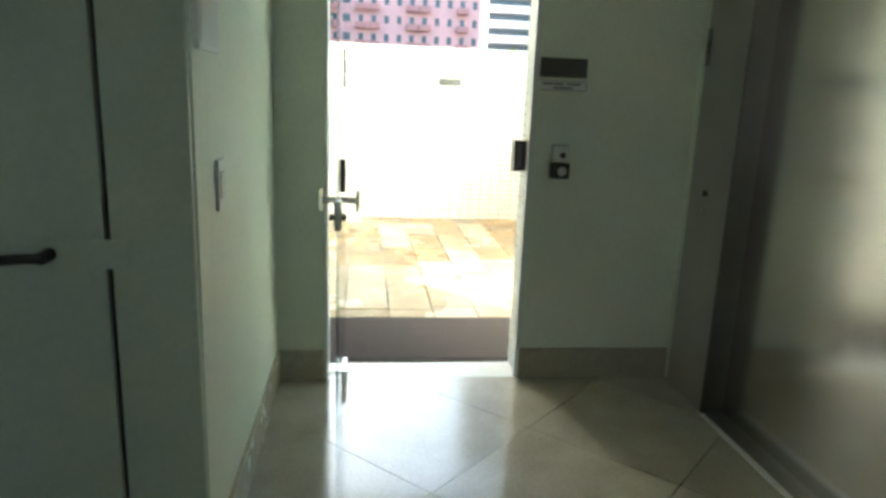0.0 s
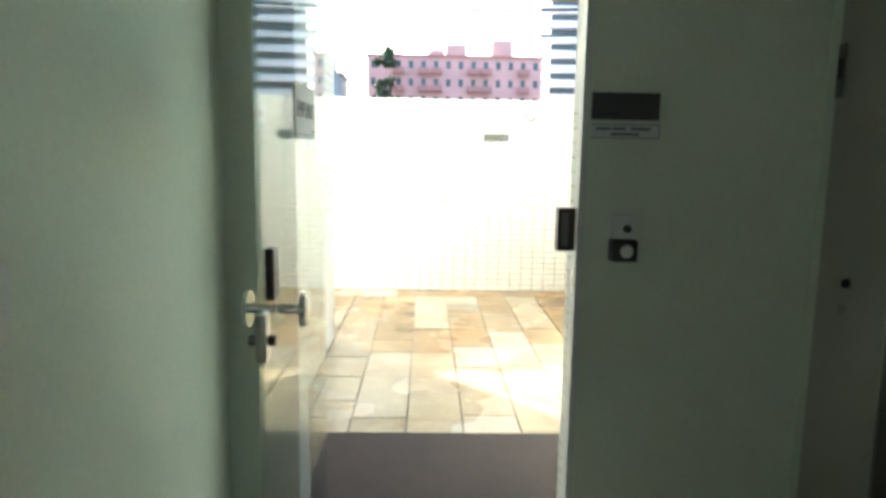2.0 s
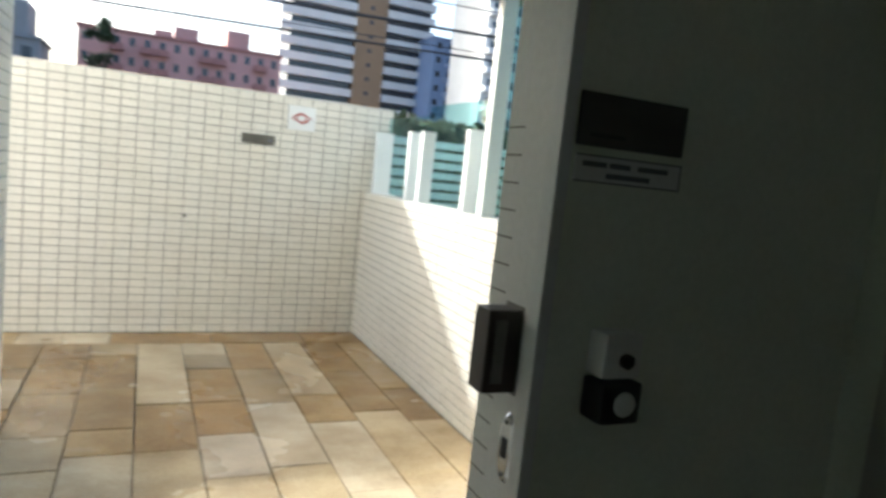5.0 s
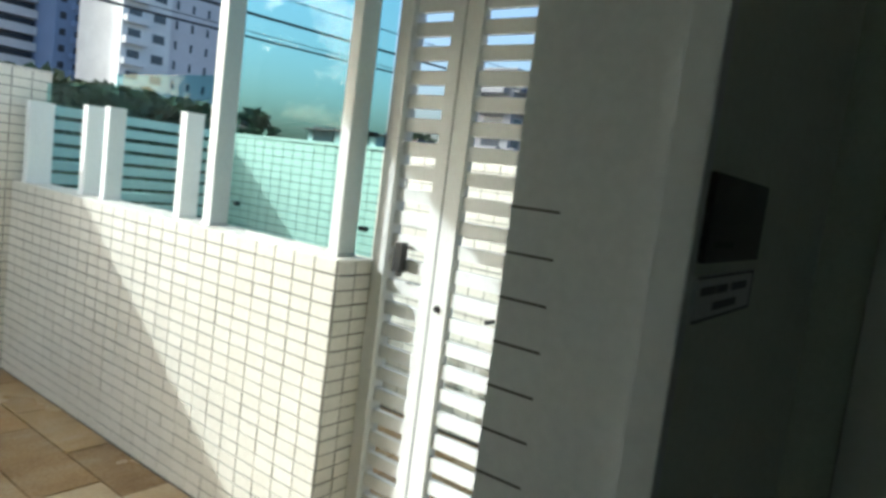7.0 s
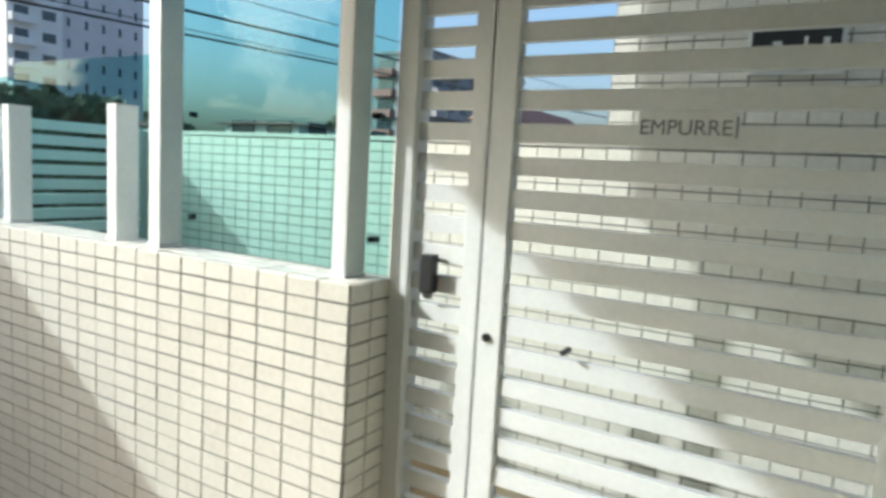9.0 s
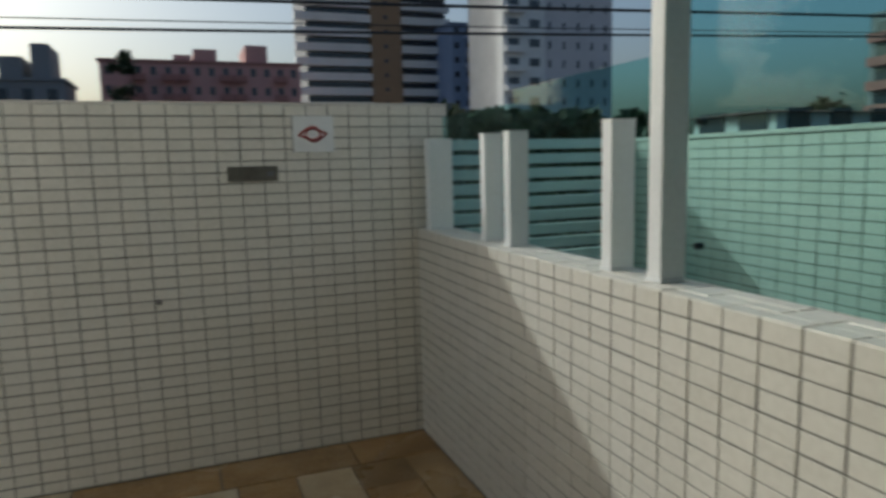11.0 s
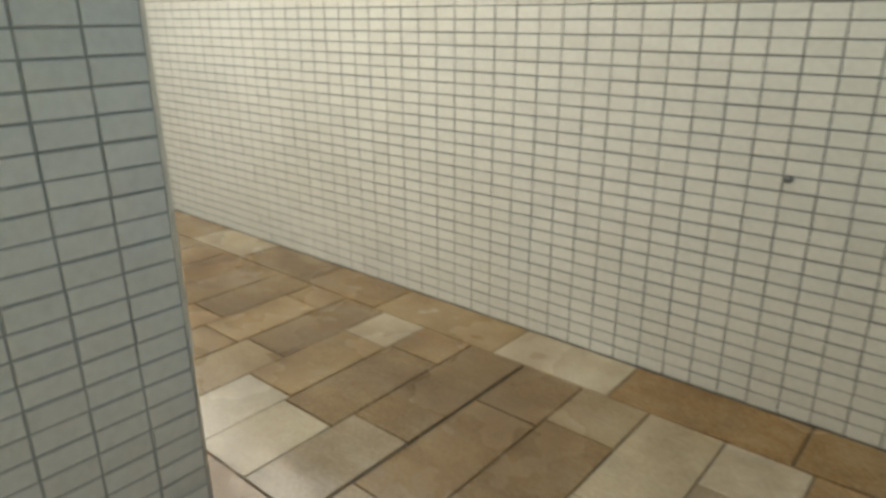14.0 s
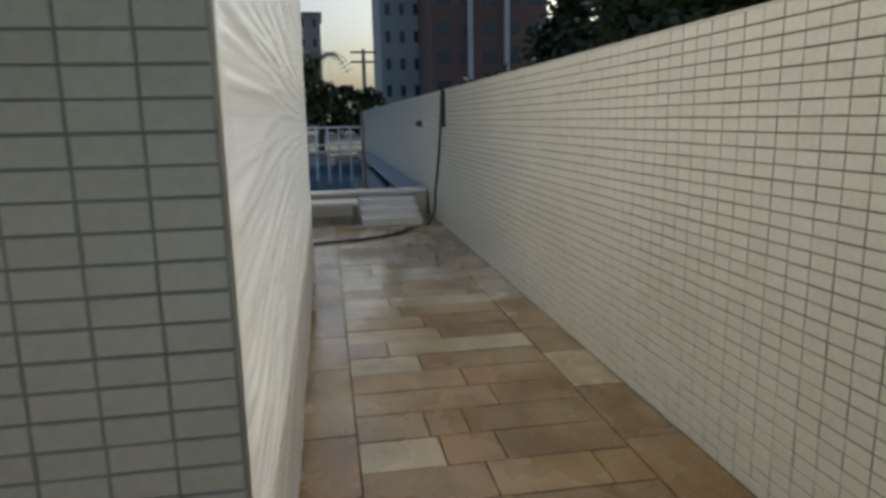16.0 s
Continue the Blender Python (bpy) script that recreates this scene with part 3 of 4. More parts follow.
part("border", box_bm((WL + 0.0061, -2.78, 1.455), (WL + 0.007, -2.54, 1.475)), PAPER, blue)
tagged(smooth(part("wall_peg", cyl_bm((-1.26, 0.002, 0.823), (-1.26, -0.016, 0.823), 0.014, 0.011, 14), STEEL_DARK)), "small dark peg in the tiled wall", "peg")


def post(y0, y1, top, tall=False, x0=0.062):
    p = thing("fence_post", "white boxed aluminium post rising to the soffit" if tall else "short white boxed aluminium post on the parapet", "post", "parapet posts")
    part("shaft", box_bm((x0, y1, LOW + 0.010), (0.146, y0, top), 0.004), ALU, p)
    part("foot", box_bm((x0 - 0.004, y1 - 0.004, LOW), (0.1465, y0 + 0.004, LOW + 0.010), 0.002), ALU, p)
    if not tall:
        part("cap", box_bm((x0 - 0.002, y1 - 0.002, top), (0.1463, y0 + 0.002, top + 0.004)), ALU, p)
    return p


post(-0.09, -0.145, 1.541, x0=0.018)
for y0, y1 in ((-0.665, -0.715), (-0.89, -0.94), (-1.555, -1.605)):
    post(y0, y1, 1.541)
post(-1.775, -1.83, BEAM_Z, True)
post(-2.535, -2.582, SLAB, True)


def rail_glass(y0, y1, z1, label):
    g = thing("glass_panel", label, "glass panel", "parapet glass")
    pane = part("pane", box_bm((0.149, y1, LOW + 0.006), (0.158, y0, z1), 0.001), RAIL_GLASS, g)
    pane.visible_shadow = False
    for y in (y0 - 0.06, y1 + 0.06):
        part("clamp", cyl_bm((0.1475, y, LOW + 0.10), (0.168, y, LOW + 0.10), 0.009, None, 14), BLACK, g)
        part("clamp", cyl_bm((0.1475, y, min(z1 - 0.12, 1.52)), (0.168, y, min(z1 - 0.12, 1.52)), 0.009, None, 14), BLACK, g)


rail_glass(-0.012, -0.80, 1.66, "low green tinted glass panel behind short posts")
rail_glass(-0.805, -1.80, 1.715, "low green tinted glass panel behind short posts")
rail_glass(-1.805, -2.54, SLAB - 0.002, "tall green tinted glass panel beside the gate")
rail_glass(-2.545, -2.652, SLAB - 0.002, "narrow green tinted glass strip beside the gate post")


def slat_gate():
    X0, X1 = 0.175, 0.215
    fixed = thing("gate_side_panel", "fixed white slatted panel beside the gate", "fence")
    part("post", box_bm((X0 - 0.015, -2.712, 0.0), (X1 + 0.015, -2.656, SLAB), 0.003), ALU, fixed)
    part("post", box_bm((X0, -2.915, 0.0), (X1, -2.868, SLAB), 0.003), ALU, fixed)
    gate = thing("slatted_gate", "white horizontal slatted aluminium entry gate, closed", "gate")
    part("stile", box_bm((X0, -2.985, 0.03), (X1, -2.922, 2.20), 0.003), ALU, gate)
    part("stile", box_bm((X0, -3.859, 0.03), (X1, -3.785, 2.20), 0.003), ALU, gate)
    part("rail", box_bm((X0, -3.785, 2.14), (X1, -2.985, 2.20)), ALU, gate)
    # black strip put in the seam for the shade between gate and panel
    part("seam_dark", box_bm((X0 + 0.012, -2.9218, 0.03), (X0 + 0.022, -2.9152, 2.20)), BLACK, fixed, "dark strip added to darken the gap between gate and panel")
    z = 0.05
    while z < 2.12:
        part("slat", box_bm((X0 + 0.012, -2.868, z), (X1 - 0.004, -2.712, z + 0.046), 0.002), ALU, fixed)
        part("slat", box_bm((X0 + 0.012, -3.785, z), (X1 - 0.004, -2.985, z + 0.046), 0.002), ALU, gate)
        z += 0.0785
    part("hinge_strip", box_bm((X0 - 0.006, -3.858, 1.077), (X0 - 0.0005, -3.848, 1.164)), BLACK, gate)
    part("lock_block", box_bm((X0 - 0.045, -3.858, 0.725), (X0, -3.818, 0.760), 0.002), BLACK, gate)
    part("keyhole", cyl_bm((X0 - 0.008, -2.950, 0.980), (X0, -2.950, 0.980), 0.011, None, 14), BLACK, gate)
    part("pull", cyl_bm((X0 - 0.03, -3.16, 0.985), (X0 + 0.012, -3.16, 0.985), 0.007, None, 12), BLACK, gate)
    m = thing("gate_magnet", "black magnetic lock on the gate post", "gate lock")
    part("body", box_bm((0.142, -2.798, 1.072), (X0 - 0.0005, -2.762, 1.172), 0.004), BLACK, m)
    part("arm", box_bm((0.155, -2.785, 1.056), (X0 - 0.0005, -2.768, 1.0715)), STEEL_DARK, m)
    s = thing("push_notice", "white gate notice reading EMPURRE", "sign")
    part("sheet", box_bm((X0 + 0.008, -3.48, 1.466), (X0 + 0.0115, -3.278, 1.540)), PAPER, s)
    lettering("word", "EMPURRE", 0.045, Matrix(((0, 0, -1, X0 + 0.0078), (-1, 0, 0, -3.374), (0, 1, 0, 1.503), (0, 0, 0, 1))), INK, s)
    part("edge_mark", box_bm((X0 + 0.0070, -3.479, 1.485), (X0 + 0.0079, -3.475, 1.528)), INK, s)


slat_gate()

hatch = thing("wall_hatch", "small dark glazed hatch in the outer wall", "hatch")
part("hatch_frame", box_bm((1.435, -3.63, 1.80), (1.452, -3.315, 1.992), 0.003), ALU, hatch)
for dy, dz, w_, h_ in ((-3.40, 1.905, 0.03, 0.012), (-3.425, 1.885, 0.05, 0.008), (-3.50, 1.90, 0.012, 0.03), (-3.56, 1.895, 0.02, 0.03)):
    part("scratch", box_bm((1.4302, dy - w_, dz - h_), (1.4308, dy, dz + h_)), ALU, hatch)
part("hatch_pane", box_bm((1.431, -3.615, 1.812), (1.4345, -3.33, 1.980)), BLACK, hatch)

fit_ = thing("wall_fitting", "small dark fitting on the outer tiled wall", "wall fitting")
part("plate", cyl_bm((1.452, -3.225, 1.998), (1.440, -3.225, 1.998), 0.020, 0.018, 16), STEEL_DARK, fit_)
part("knob", ball_bm((1.432, -3.232, 1.992), 0.014, (1, 1.3, 1)), BLACK, fit_)

yg = thing("yard_gate", "white slatted gate closing the entry yard", "gate")
part("stile", box_bm((0.20, 0.19, 0.0), (0.26, 0.23, 1.54)), ALU, yg)
part("stile", box_bm((1.40, 0.19, 0.0), (1.448, 0.23, 1.54)), ALU, yg)
z = 0.08
while z < 1.52:
    part("slat", box_bm((0.26, 0.17, z), (1.40, 0.245, z + 0.056), 0.002), ALU, yg)
    z += 0.083

# ---- passage: film, hose, pool ----
def film_sheet(root, z0, z1, lift, seed):
    """A taut sheet of film with pulled folds."""
    nx, nz = 90, 190
    vs, fs = [], []
    for i in range(nx + 1):
        for j in range(nz + 1):
            x, zz = WL - i * (5.15 / nx), z0 + j * ((z1 - z0) / nz)
            fan = (zz - 1.42) * (1 + 0.22 * (WL - x)) + 0.02 * math.sin(x * 1.9 + seed)
            ridge = 1 - abs(noise.noise((x * 0.28 + seed, fan * 13.0, 3.1)))
            cross = 1 - abs(noise.noise((x * 0.5 + seed, fan * 21.0 - 0.5 * x, 9.4)))
            w = ridge ** 10 * 0.007 + cross ** 12 * 0.004 + noise.noise((x * 0.5, zz * 1.6, seed)) * 0.008
            w = max(w, -0.003)
            vs.append((x, PC + 0.004 + lift + (w if i > 1 else 0.002), zz))
    for i in range(nx):
        for j in range(nz):
            a = i * (nz + 1) + j
            fs.append((a, a + 1, a + nz + 2, a + nz + 1))
    me = bpy.data.meshes.new("sheet")
    me.from_pydata(vs, [], fs)
    me.materials.append(FILM)
    ob = new("sheet", me)
    ob.parent = root
    smooth(ob)


film = thing("plastic_film", "wrinkled clear plastic film taped over the building wall", "plastic sheet")
film_sheet(film, 0.02, 0.64, 0.0, 2.0)
film_sheet(film, 0.60, 2.56, 0.004, 5.0)

hose = thing("garden_hose", "dark hose hanging from the wall and crossing the floor", "hose")
tube("hose", [(-9.25, -0.03, 1.72), (-9.3, -0.05, 1.2), (-9.6, -0.07, 0.5), (-9.6, -0.14, 0.06), (-9.2, -0.5, 0.016), (-8.75, -0.85, 0.016), (-8.5, -1.5, 0.016), (-8.3, -2.4, 0.016)], 0.016, HOSE, hose)
part("hook", box_bm((-9.24, -0.05, 1.27), (-9.18, 0.0, 1.72), 0.006), BLACK, hose, "dark strap over the wall top")

pool = thing("swimming_pool", "raised pool with blue water and pale coping", "pool", "", "structure")
part("pool_wall", box_bm((-11.1, -9.0, -0.1), (-10.75, -0.03, 0.30)), COPING, pool)
part("coping", box_bm((-11.15, -9.0, 0.30), (-10.70, -0.03, 0.345), 0.01), COPING, pool)
part("coping", box_bm((-24.5, -0.42, 0.30), (-11.15, -0.01, 0.345), 0.01), TEAL, pool)
part("coping", box_bm((-25.0, -9.0, 0.30), (-24.5, -0.03, 0.345), 0.01), COPING, pool)
part("water", box_bm((-24.5, -9.0, -0.05), (-11.15, -0.42, 0.24)), WATER, pool)
for k in range(3):
    part("step", box_bm((-10.70 + 0.35 * k, -1.05, -0.1), (-10.3505 + 0.35 * k, -0.25, 0.28 - 0.09 * k), 0.012), SILL, pool, "pale stone step up to the pool")
rl = thing("pool_rail", "white railing along the far pool edge", "railing")
for i in range(22):
    part("post", cyl_bm((-25.2, -8.6 + i * 0.4, 0.0), (-25.2, -8.6 + i * 0.4, 1.15), 0.03, None, 8), ALU, rl)
part("rail", cyl_bm((-25.2, -8.7, 1.15), (-25.2, -0.1, 1.15), 0.03, None, 8), ALU, rl)
part("rail", cyl_bm((-25.2, -8.7, 0.55), (-25.2, -0.1, 0.55), 0.025, None, 8), ALU, rl)
pp = thing("pool_pole", "dark upright pole standing at the pool edge", "pole")
part("pole", cyl_bm((-12.4, -0.84, -0.05), (-12.45, -0.84, 1.52), 0.035, 0.03, 12), STEEL_DARK, pp)
part("collar", cyl_bm((-12.4, -0.84, 0.24), (-12.4, -0.84, 0.29), 0.06, 0.05, 14), STEEL_DARK, pp)
wl = thing("wall_light", "small dark light fitting on the boundary wall", "wall lamp")
part("base", box_bm((-11.46, -0.02, 1.25), (-11.26, 0.001, 1.36), 0.004), STEEL_DARK, wl)
part("cover", box_bm((-11.43, -0.075, 1.27), (-11.29, -0.0205, 1.34), 0.012), BLACK, wl)
bench = thing("low_bench", "low dark bench standing by the pool", "bench")
part("seat", box_bm((-10.4, -1.95, 0.24), (-9.9, -1.08, 0.29), 0.01), COPING, bench)
for y in (-1.92, -1.14):
    part("leg", box_bm((-10.35, y, 0.0), (-9.95, y + 0.05, 0.24)), STEEL_DARK, bench)


# ---- the town ----
def colour(name, c, vary=0.0):
    return surface(name, tuple(v * 0.85 for v in c), tuple(min(1, v * 1.08) for v in c), 0.25, 0.8, 0, 0.1, 3.0, 0.3, vary=vary)


PINK, PINK_D = colour("pink_render", (0.56, 0.30, 0.27)), colour("dark_pink_render", (0.38, 0.17, 0.15))
BLUEW = colour("blue_render", (0.22, 0.30, 0.46))
LAV = colour("pale_grey_render", (0.52, 0.51, 0.53))
WHITE_R = colour("white_render", (0.66, 0.66, 0.65))
BROWN_R = colour("brown_render", (0.30, 0.20, 0.12))
GREY_R = colour("grey_render", (0.25, 0.25, 0.26))
DARK_R = colour("dark_red_render", (0.17, 0.105, 0.09))
TOWER_R = colour("grey_tower_render", (0.36, 0.39, 0.40))
ROOF = colour("roof_tile", (0.2, 0.11, 0.08))


def block(name, label, x0, x1, y, z1, depth, wall, floors, cols, win=0.45, side="y", balcony=(), roofs=(), trim=None):
    """A block of flats whose front faces the terrace: side 'y' looks to -y, side 'x' looks to +x (then x0..x1 runs along y and y is x)."""
    b = thing(name, label, "building")

    def bx(u0, u1, n0, n1, a, c):
        if side == "y":
            return box_bm((u0, y + n0, a), (u1, y + n1, c))
        return box_bm((y - n1, u0, a), (y - n0, u1, c))

    part("wall", bx(x0, x1, 0, depth, -0.1, z1), wall, b)
    part("roof", bx(x0 - 0.3, x1 + 0.3, -0.3, depth + 0.3, z1, z1 + 0.35), trim or wall, b)
    for u0, u1, h in roofs:
        part("roof_house", bx(u0, u1, 1.0, depth - 1, z1 + 0.35, z1 + h), wall, b)
    cw, fh = (x1 - x0) / cols, z1 / floors
    for f in range(floors):
        for c in range(cols):
            u = x0 + (c + 0.5) * cw
            a = f * fh + fh * 0.35
            part("window", bx(u - cw * win / 2, u + cw * win / 2, -0.06, 0.1, a, a + fh * 0.42), WPANE, b)
            if c in balcony:
                part("balcony", bx(u - cw * 0.46, u + cw * 0.46, -1.1, -0.08, f * fh + 0.1, f * fh + fh * 0.36), trim or wall, b)
    return b


block("pink_apartment_block", "five-storey pink apartment block beyond the street", -11.1, 16.9, 104, 16.6, 12, PINK, 6, 14, 0.36, balcony=(2, 4, 5, 8, 9, 12), roofs=((-1.3, 1.2, 1.3), (1.5, 4.8, 2.2), (8.9, 12.2, 3.0)), trim=PINK_D)
block("blue_apartment_block", "blue-grey apartment tower among the blocks", 50.0, 60.2, 123, 28.2, 10, BLUEW, 10, 4, 0.4, balcony=(1, 3))
block("white_apartment_tower", "tall pale apartment tower", 56.4, 70.2, 98, 62, 14, LAV, 20, 5, 0.16)
block("balcony_tower", "white tower front with stacked balconies", 48.6, 56.3, 97, 62, 14, WHITE_R, 20, 2, 0.5, balcony=(0,))
block("grey_apartment_block", "dark grey apartment block behind trees", -40, -30, 79, 26, 10, GREY_R, 9, 5, 0.4, balcony=(4,))
block("grey_low_block", "low grey block with water tanks on the roof", -30, -14, 92, 12.3, 10, GREY_R, 3, 6, 0.4, roofs=((-27, -24, 3.2), (-21, -18.5, 3.0), (-17.5, -15.5, 4.6)))
bal = block("balcony_apartment_block", "dark apartment block with balconies down the street", 80.5, 112, 48, 18.0, 10, GREY_R, 6, 8, 0.5, balcony=(0, 1, 3, 4, 6))
for k in range(6):
    part("balcony", box_bm((79.3, 49.0, k * 2.92 + 0.1), (80.45, 53.0, k * 2.92 + 1.2)), GREY_R, bal)
    part("balcony", box_bm((79.3, 54.0, k * 2.92 + 0.1), (80.45, 57.5, k * 2.92 + 1.2)), PINK_D, bal)
    part("window", box_bm((80.4, 49.4, k * 2.92 + 1.25), (80.6, 52.6, k * 2.92 + 2.6)), WPANE, bal)
    part("window", box_bm((80.4, 54.4, k * 2.92 + 1.25), (80.6, 57.1, k * 2.92 + 2.6)), WPANE, bal)
block("grey_tower", "grey-blue apartment tower beyond the pool", 5.3, 10.2, -80, 42, 12, TOWER_R, 14, 3, 0.35, "x")
block("dark_red_tower", "dark red-brown tower with pale vertical bands", 9.6, 21.6, -70, 38, 12, DARK_R, 13, 5, 0.6, "x")
block("slim_tower", "slim grey tower far beyond the pool", -5.0, -1.4, -110, 17.5, 10, GREY_R, 6, 2, 0.3, "x")
for y in (13.2, 17.0):
    tagged(part("pale_band", box_bm((-69.9, y, 0), (-69.4, y + 0.5, 38)), LAV), "pale vertical band on the dark tower", "facade band")


def striped_tower():
    b = thing("striped_tower", "tall tower with white balcony bands and a brown shaft", "building")
    y, x0, x1 = 131, 23.0, 52.3
    part("wall", box_bm((x0, y + 1.0, -0.1), (x1, y + 14, 86)), GREY_R, b)
    part("shaft", box_bm((35.8, y - 0.6, -0.1), (42.2, y + 1.0, 86)), BROWN_R, b)
    z = 6.4
    while z < 84:
        part("balcony_band", box_bm((x0 - 2.2, y - 1.0, z), (35.78, y + 1.0, z + 1.45)), WHITE_R, b)
        part("balcony_band", box_bm((42.22, y - 1.0, z), (x1 + 0.3, y + 1.0, z + 1.45)), WHITE_R, b)
        part("glazing", box_bm((x0, y + 0.6, z + 1.46), (35.78, y + 0.99, z + 2.7)), WPANE, b)
        part("glazing", box_bm((42.22, y + 0.6, z + 1.46), (x1, y + 0.99, z + 2.7)), WPANE, b)
        part("window", box_bm((38.5, y - 0.66, z + 0.8), (39.3, y - 0.58, z + 1.6)), WPANE, b)
        z += 2.84


striped_tower()


def house(x0, x1, y0, y1, h, wall, label, rise=0.9, sills=(1.0,)):
    b = thing("house", label, "house")
    part("wall", box_bm((x0, y0, -0.1), (x1, y1, h)), wall, b)
    bm = bmesh.new()
    ym = (y0 + y1) / 2
    vs = [bm.verts.new(p) for p in ((x0 - 0.4, y0 - 0.4, h), (x1 + 0.4, y0 - 0.4, h), (x1 + 0.4, y1 + 0.4, h), (x0 - 0.4, y1 + 0.4, h), (x0 + 1, ym, h + rise), (x1 - 1, ym, h + rise))]
    for f in ((0, 1, 5, 4), (2, 3, 4, 5), (1, 2, 5), (3, 0, 4), (3, 2, 1, 0)):
        bm.faces.new([vs[i] for i in f])
    part("roof", bm, ROOF, b)
    for i in range(3):
        u = x0 + (i + 0.5) * (x1 - x0) / 3
        for z in sills:
            part("window", box_bm((u - 0.5, y0 - 0.05, z), (u + 0.5, y0 + 0.05, z + 1.0)), WPANE, b)
    for i in range(2 if len(sills) > 1 else 0):
        v = y0 + (i + 0.5) * (y1 - y0) / 2
        for z in sills:
            part("window", box_bm((x0 - 0.05, v - 0.6, z), (x0 + 0.05, v + 0.6, z + 1.0)), WPANE, b)


house(17.0, 22.8, 13.4, 17.2, 2.75, WHITE_R, "low white house with a flat brown roof across the street", 0.22, (1.0, 1.9))
house(36.0, 50.0, 14, 16.5, 4.7, WHITE_R, "two-storey cream house with a brown roof", 1.3, (1.0, 3.2))
house(54, 66, 12, 22, 5.2, BROWN_R, "low brown house farther along the street")
house(7.0, 15.5, 20, 27, 2.5, GREY_R, "low dark house across the street")


def foliage(cx, cy, cz, rx, rz, count, size, seed):
    """Many small leaf blades in uneven clumps."""
    rg = random.Random(seed)
    clumps = [(cx + rg.gauss(0, rx * 0.5), cy + rg.gauss(0, rx * 0.5), cz + rg.gauss(0, rz * 0.45), rg.uniform(0.3, 0.6) * rx) for _ in range(14)]
    vs, fs = [], []
    for _ in range(count):
        x, y, z, r = rg.choice(clumps)
        p = Vector((x + rg.gauss(0, r * 0.5), y + rg.gauss(0, r * 0.5), z + rg.gauss(0, r * 0.38)))
        a = Vector((rg.uniform(-1, 1), rg.uniform(-1, 1), rg.uniform(-0.6, 0.6))).normalized() * size * rg.uniform(0.6, 1.3)
        c = a.cross(Vector((rg.uniform(-1, 1), rg.uniform(-1, 1), rg.uniform(-1, 1)))).normalized() * size * 0.45
        k = len(vs)
        vs += [tuple(p - a), tuple(p + c), tuple(p + a), tuple(p - c)]
        fs.append((k, k + 1, k + 2, k + 3))
    return vs, fs


def tree(x, y, h, rx, seed, label, leaves=7000, size=0.26):
    rg = random.Random(seed)
    t = thing("tree", label, "tree", "street trees")
    bm = cyl_bm((x, y, -0.1), (x + rg.uniform(-0.3, 0.3), y, h * 0.55), 0.035 * h, 0.018 * h, 10)
    for _ in range(6):
        a = rg.uniform(0, 6.28)
        cyl_bm((x, y, h * rg.uniform(0.35, 0.55)), (x + math.cos(a) * rx * 0.8, y + math.sin(a) * rx * 0.8, h * rg.uniform(0.65, 0.9)), 0.014 * h, 0.004 * h, 7, bm)
    part("trunk", bm, BARK, t)
    vs, fs = foliage(x, y, h * 0.62, rx, h * 0.36, leaves, size, seed + 9)
    me = bpy.data.meshes.new("crown")
    me.from_pydata(vs, [], fs)
    me.materials.append(LEAF)
    ob = new("crown", me)
    ob.parent = t


def palm(x, y, h, seed):
    rg = random.Random(seed)
    t = thing("palm_tree", "slender palm with drooping fronds", "palm")
    tube("trunk", [(x, y, -0.1), (x + 0.15, y + 0.1, h * 0.5), (x + 0.1, y, h)], 0.13, BARK, t)
    vs, fs = [], []
    for i in range(16):
        a = i * 2.4
        L = rg.uniform(1.5, 2.1)
        for s in range(14):
            q = s / 13
            c = Vector((x + math.cos(a) * L * q, y + math.sin(a) * L * q, h + 0.7 * math.sin(q * 2.4) - 0.9 * q * q))
            for sg in (-1, 1):
                d = Vector((-math.sin(a) * sg, math.cos(a) * sg, -0.5)) * (0.42 * (1 - q * 0.7))
                k = len(vs)
                f = Vector((math.cos(a), math.sin(a), 0)) * 0.05
                vs += [tuple(c - f), tuple(c + f), tuple(c + d)]
                fs.append((k, k + 1, k + 2))
    me = bpy.data.meshes.new("fronds")
    me.from_pydata(vs, [], fs)
    me.materials.append(LEAF)
    ob = new("fronds", me)
    ob.parent = t


for i, (x, y, h, r) in enumerate(((-30, -2.6, 3.9, 1.0), (-33, -1.6, 3.2, 1.0), (-36, 0.6, 2.6, 0.9), (-34, -5.5, 5.0, 2.0), (-18, 8.5, 7.4, 2.2), (-23, 10.5, 8.4, 2.6), (-27, 12.5, 8.6, 2.6), (-35, 10.7, 7.6, 2.0), (-31, 12.6, 7.8, 2.2), (-38, 8.6, 4.0, 1.6),
                                    (-14.5, 8.0, 6.6, 2.0))):
    tree(x, y, h, r, 40 + i, "dark leafy tree behind the boundary wall", 5200 if x > -24 else 7000, 0.22 if x > -24 else 0.26)
for i, (x, y, h, r) in enumerate(((-30, 42, 11.5, 3.8), (-36, 44, 13.0, 4.0), (24, 29, 3.1, 1.4), (33, 25, 3.7, 1.6))):
    tree(x, y, h, r, 70 + i, "dark green street tree among the buildings", 5000, 0.45)
tree(-7.6, 96, 15.0, 1.6, 90, "tall narrow dark tree before the pink block", 2600, 0.35)
palm(-36, -1.7, 4.3, 5)


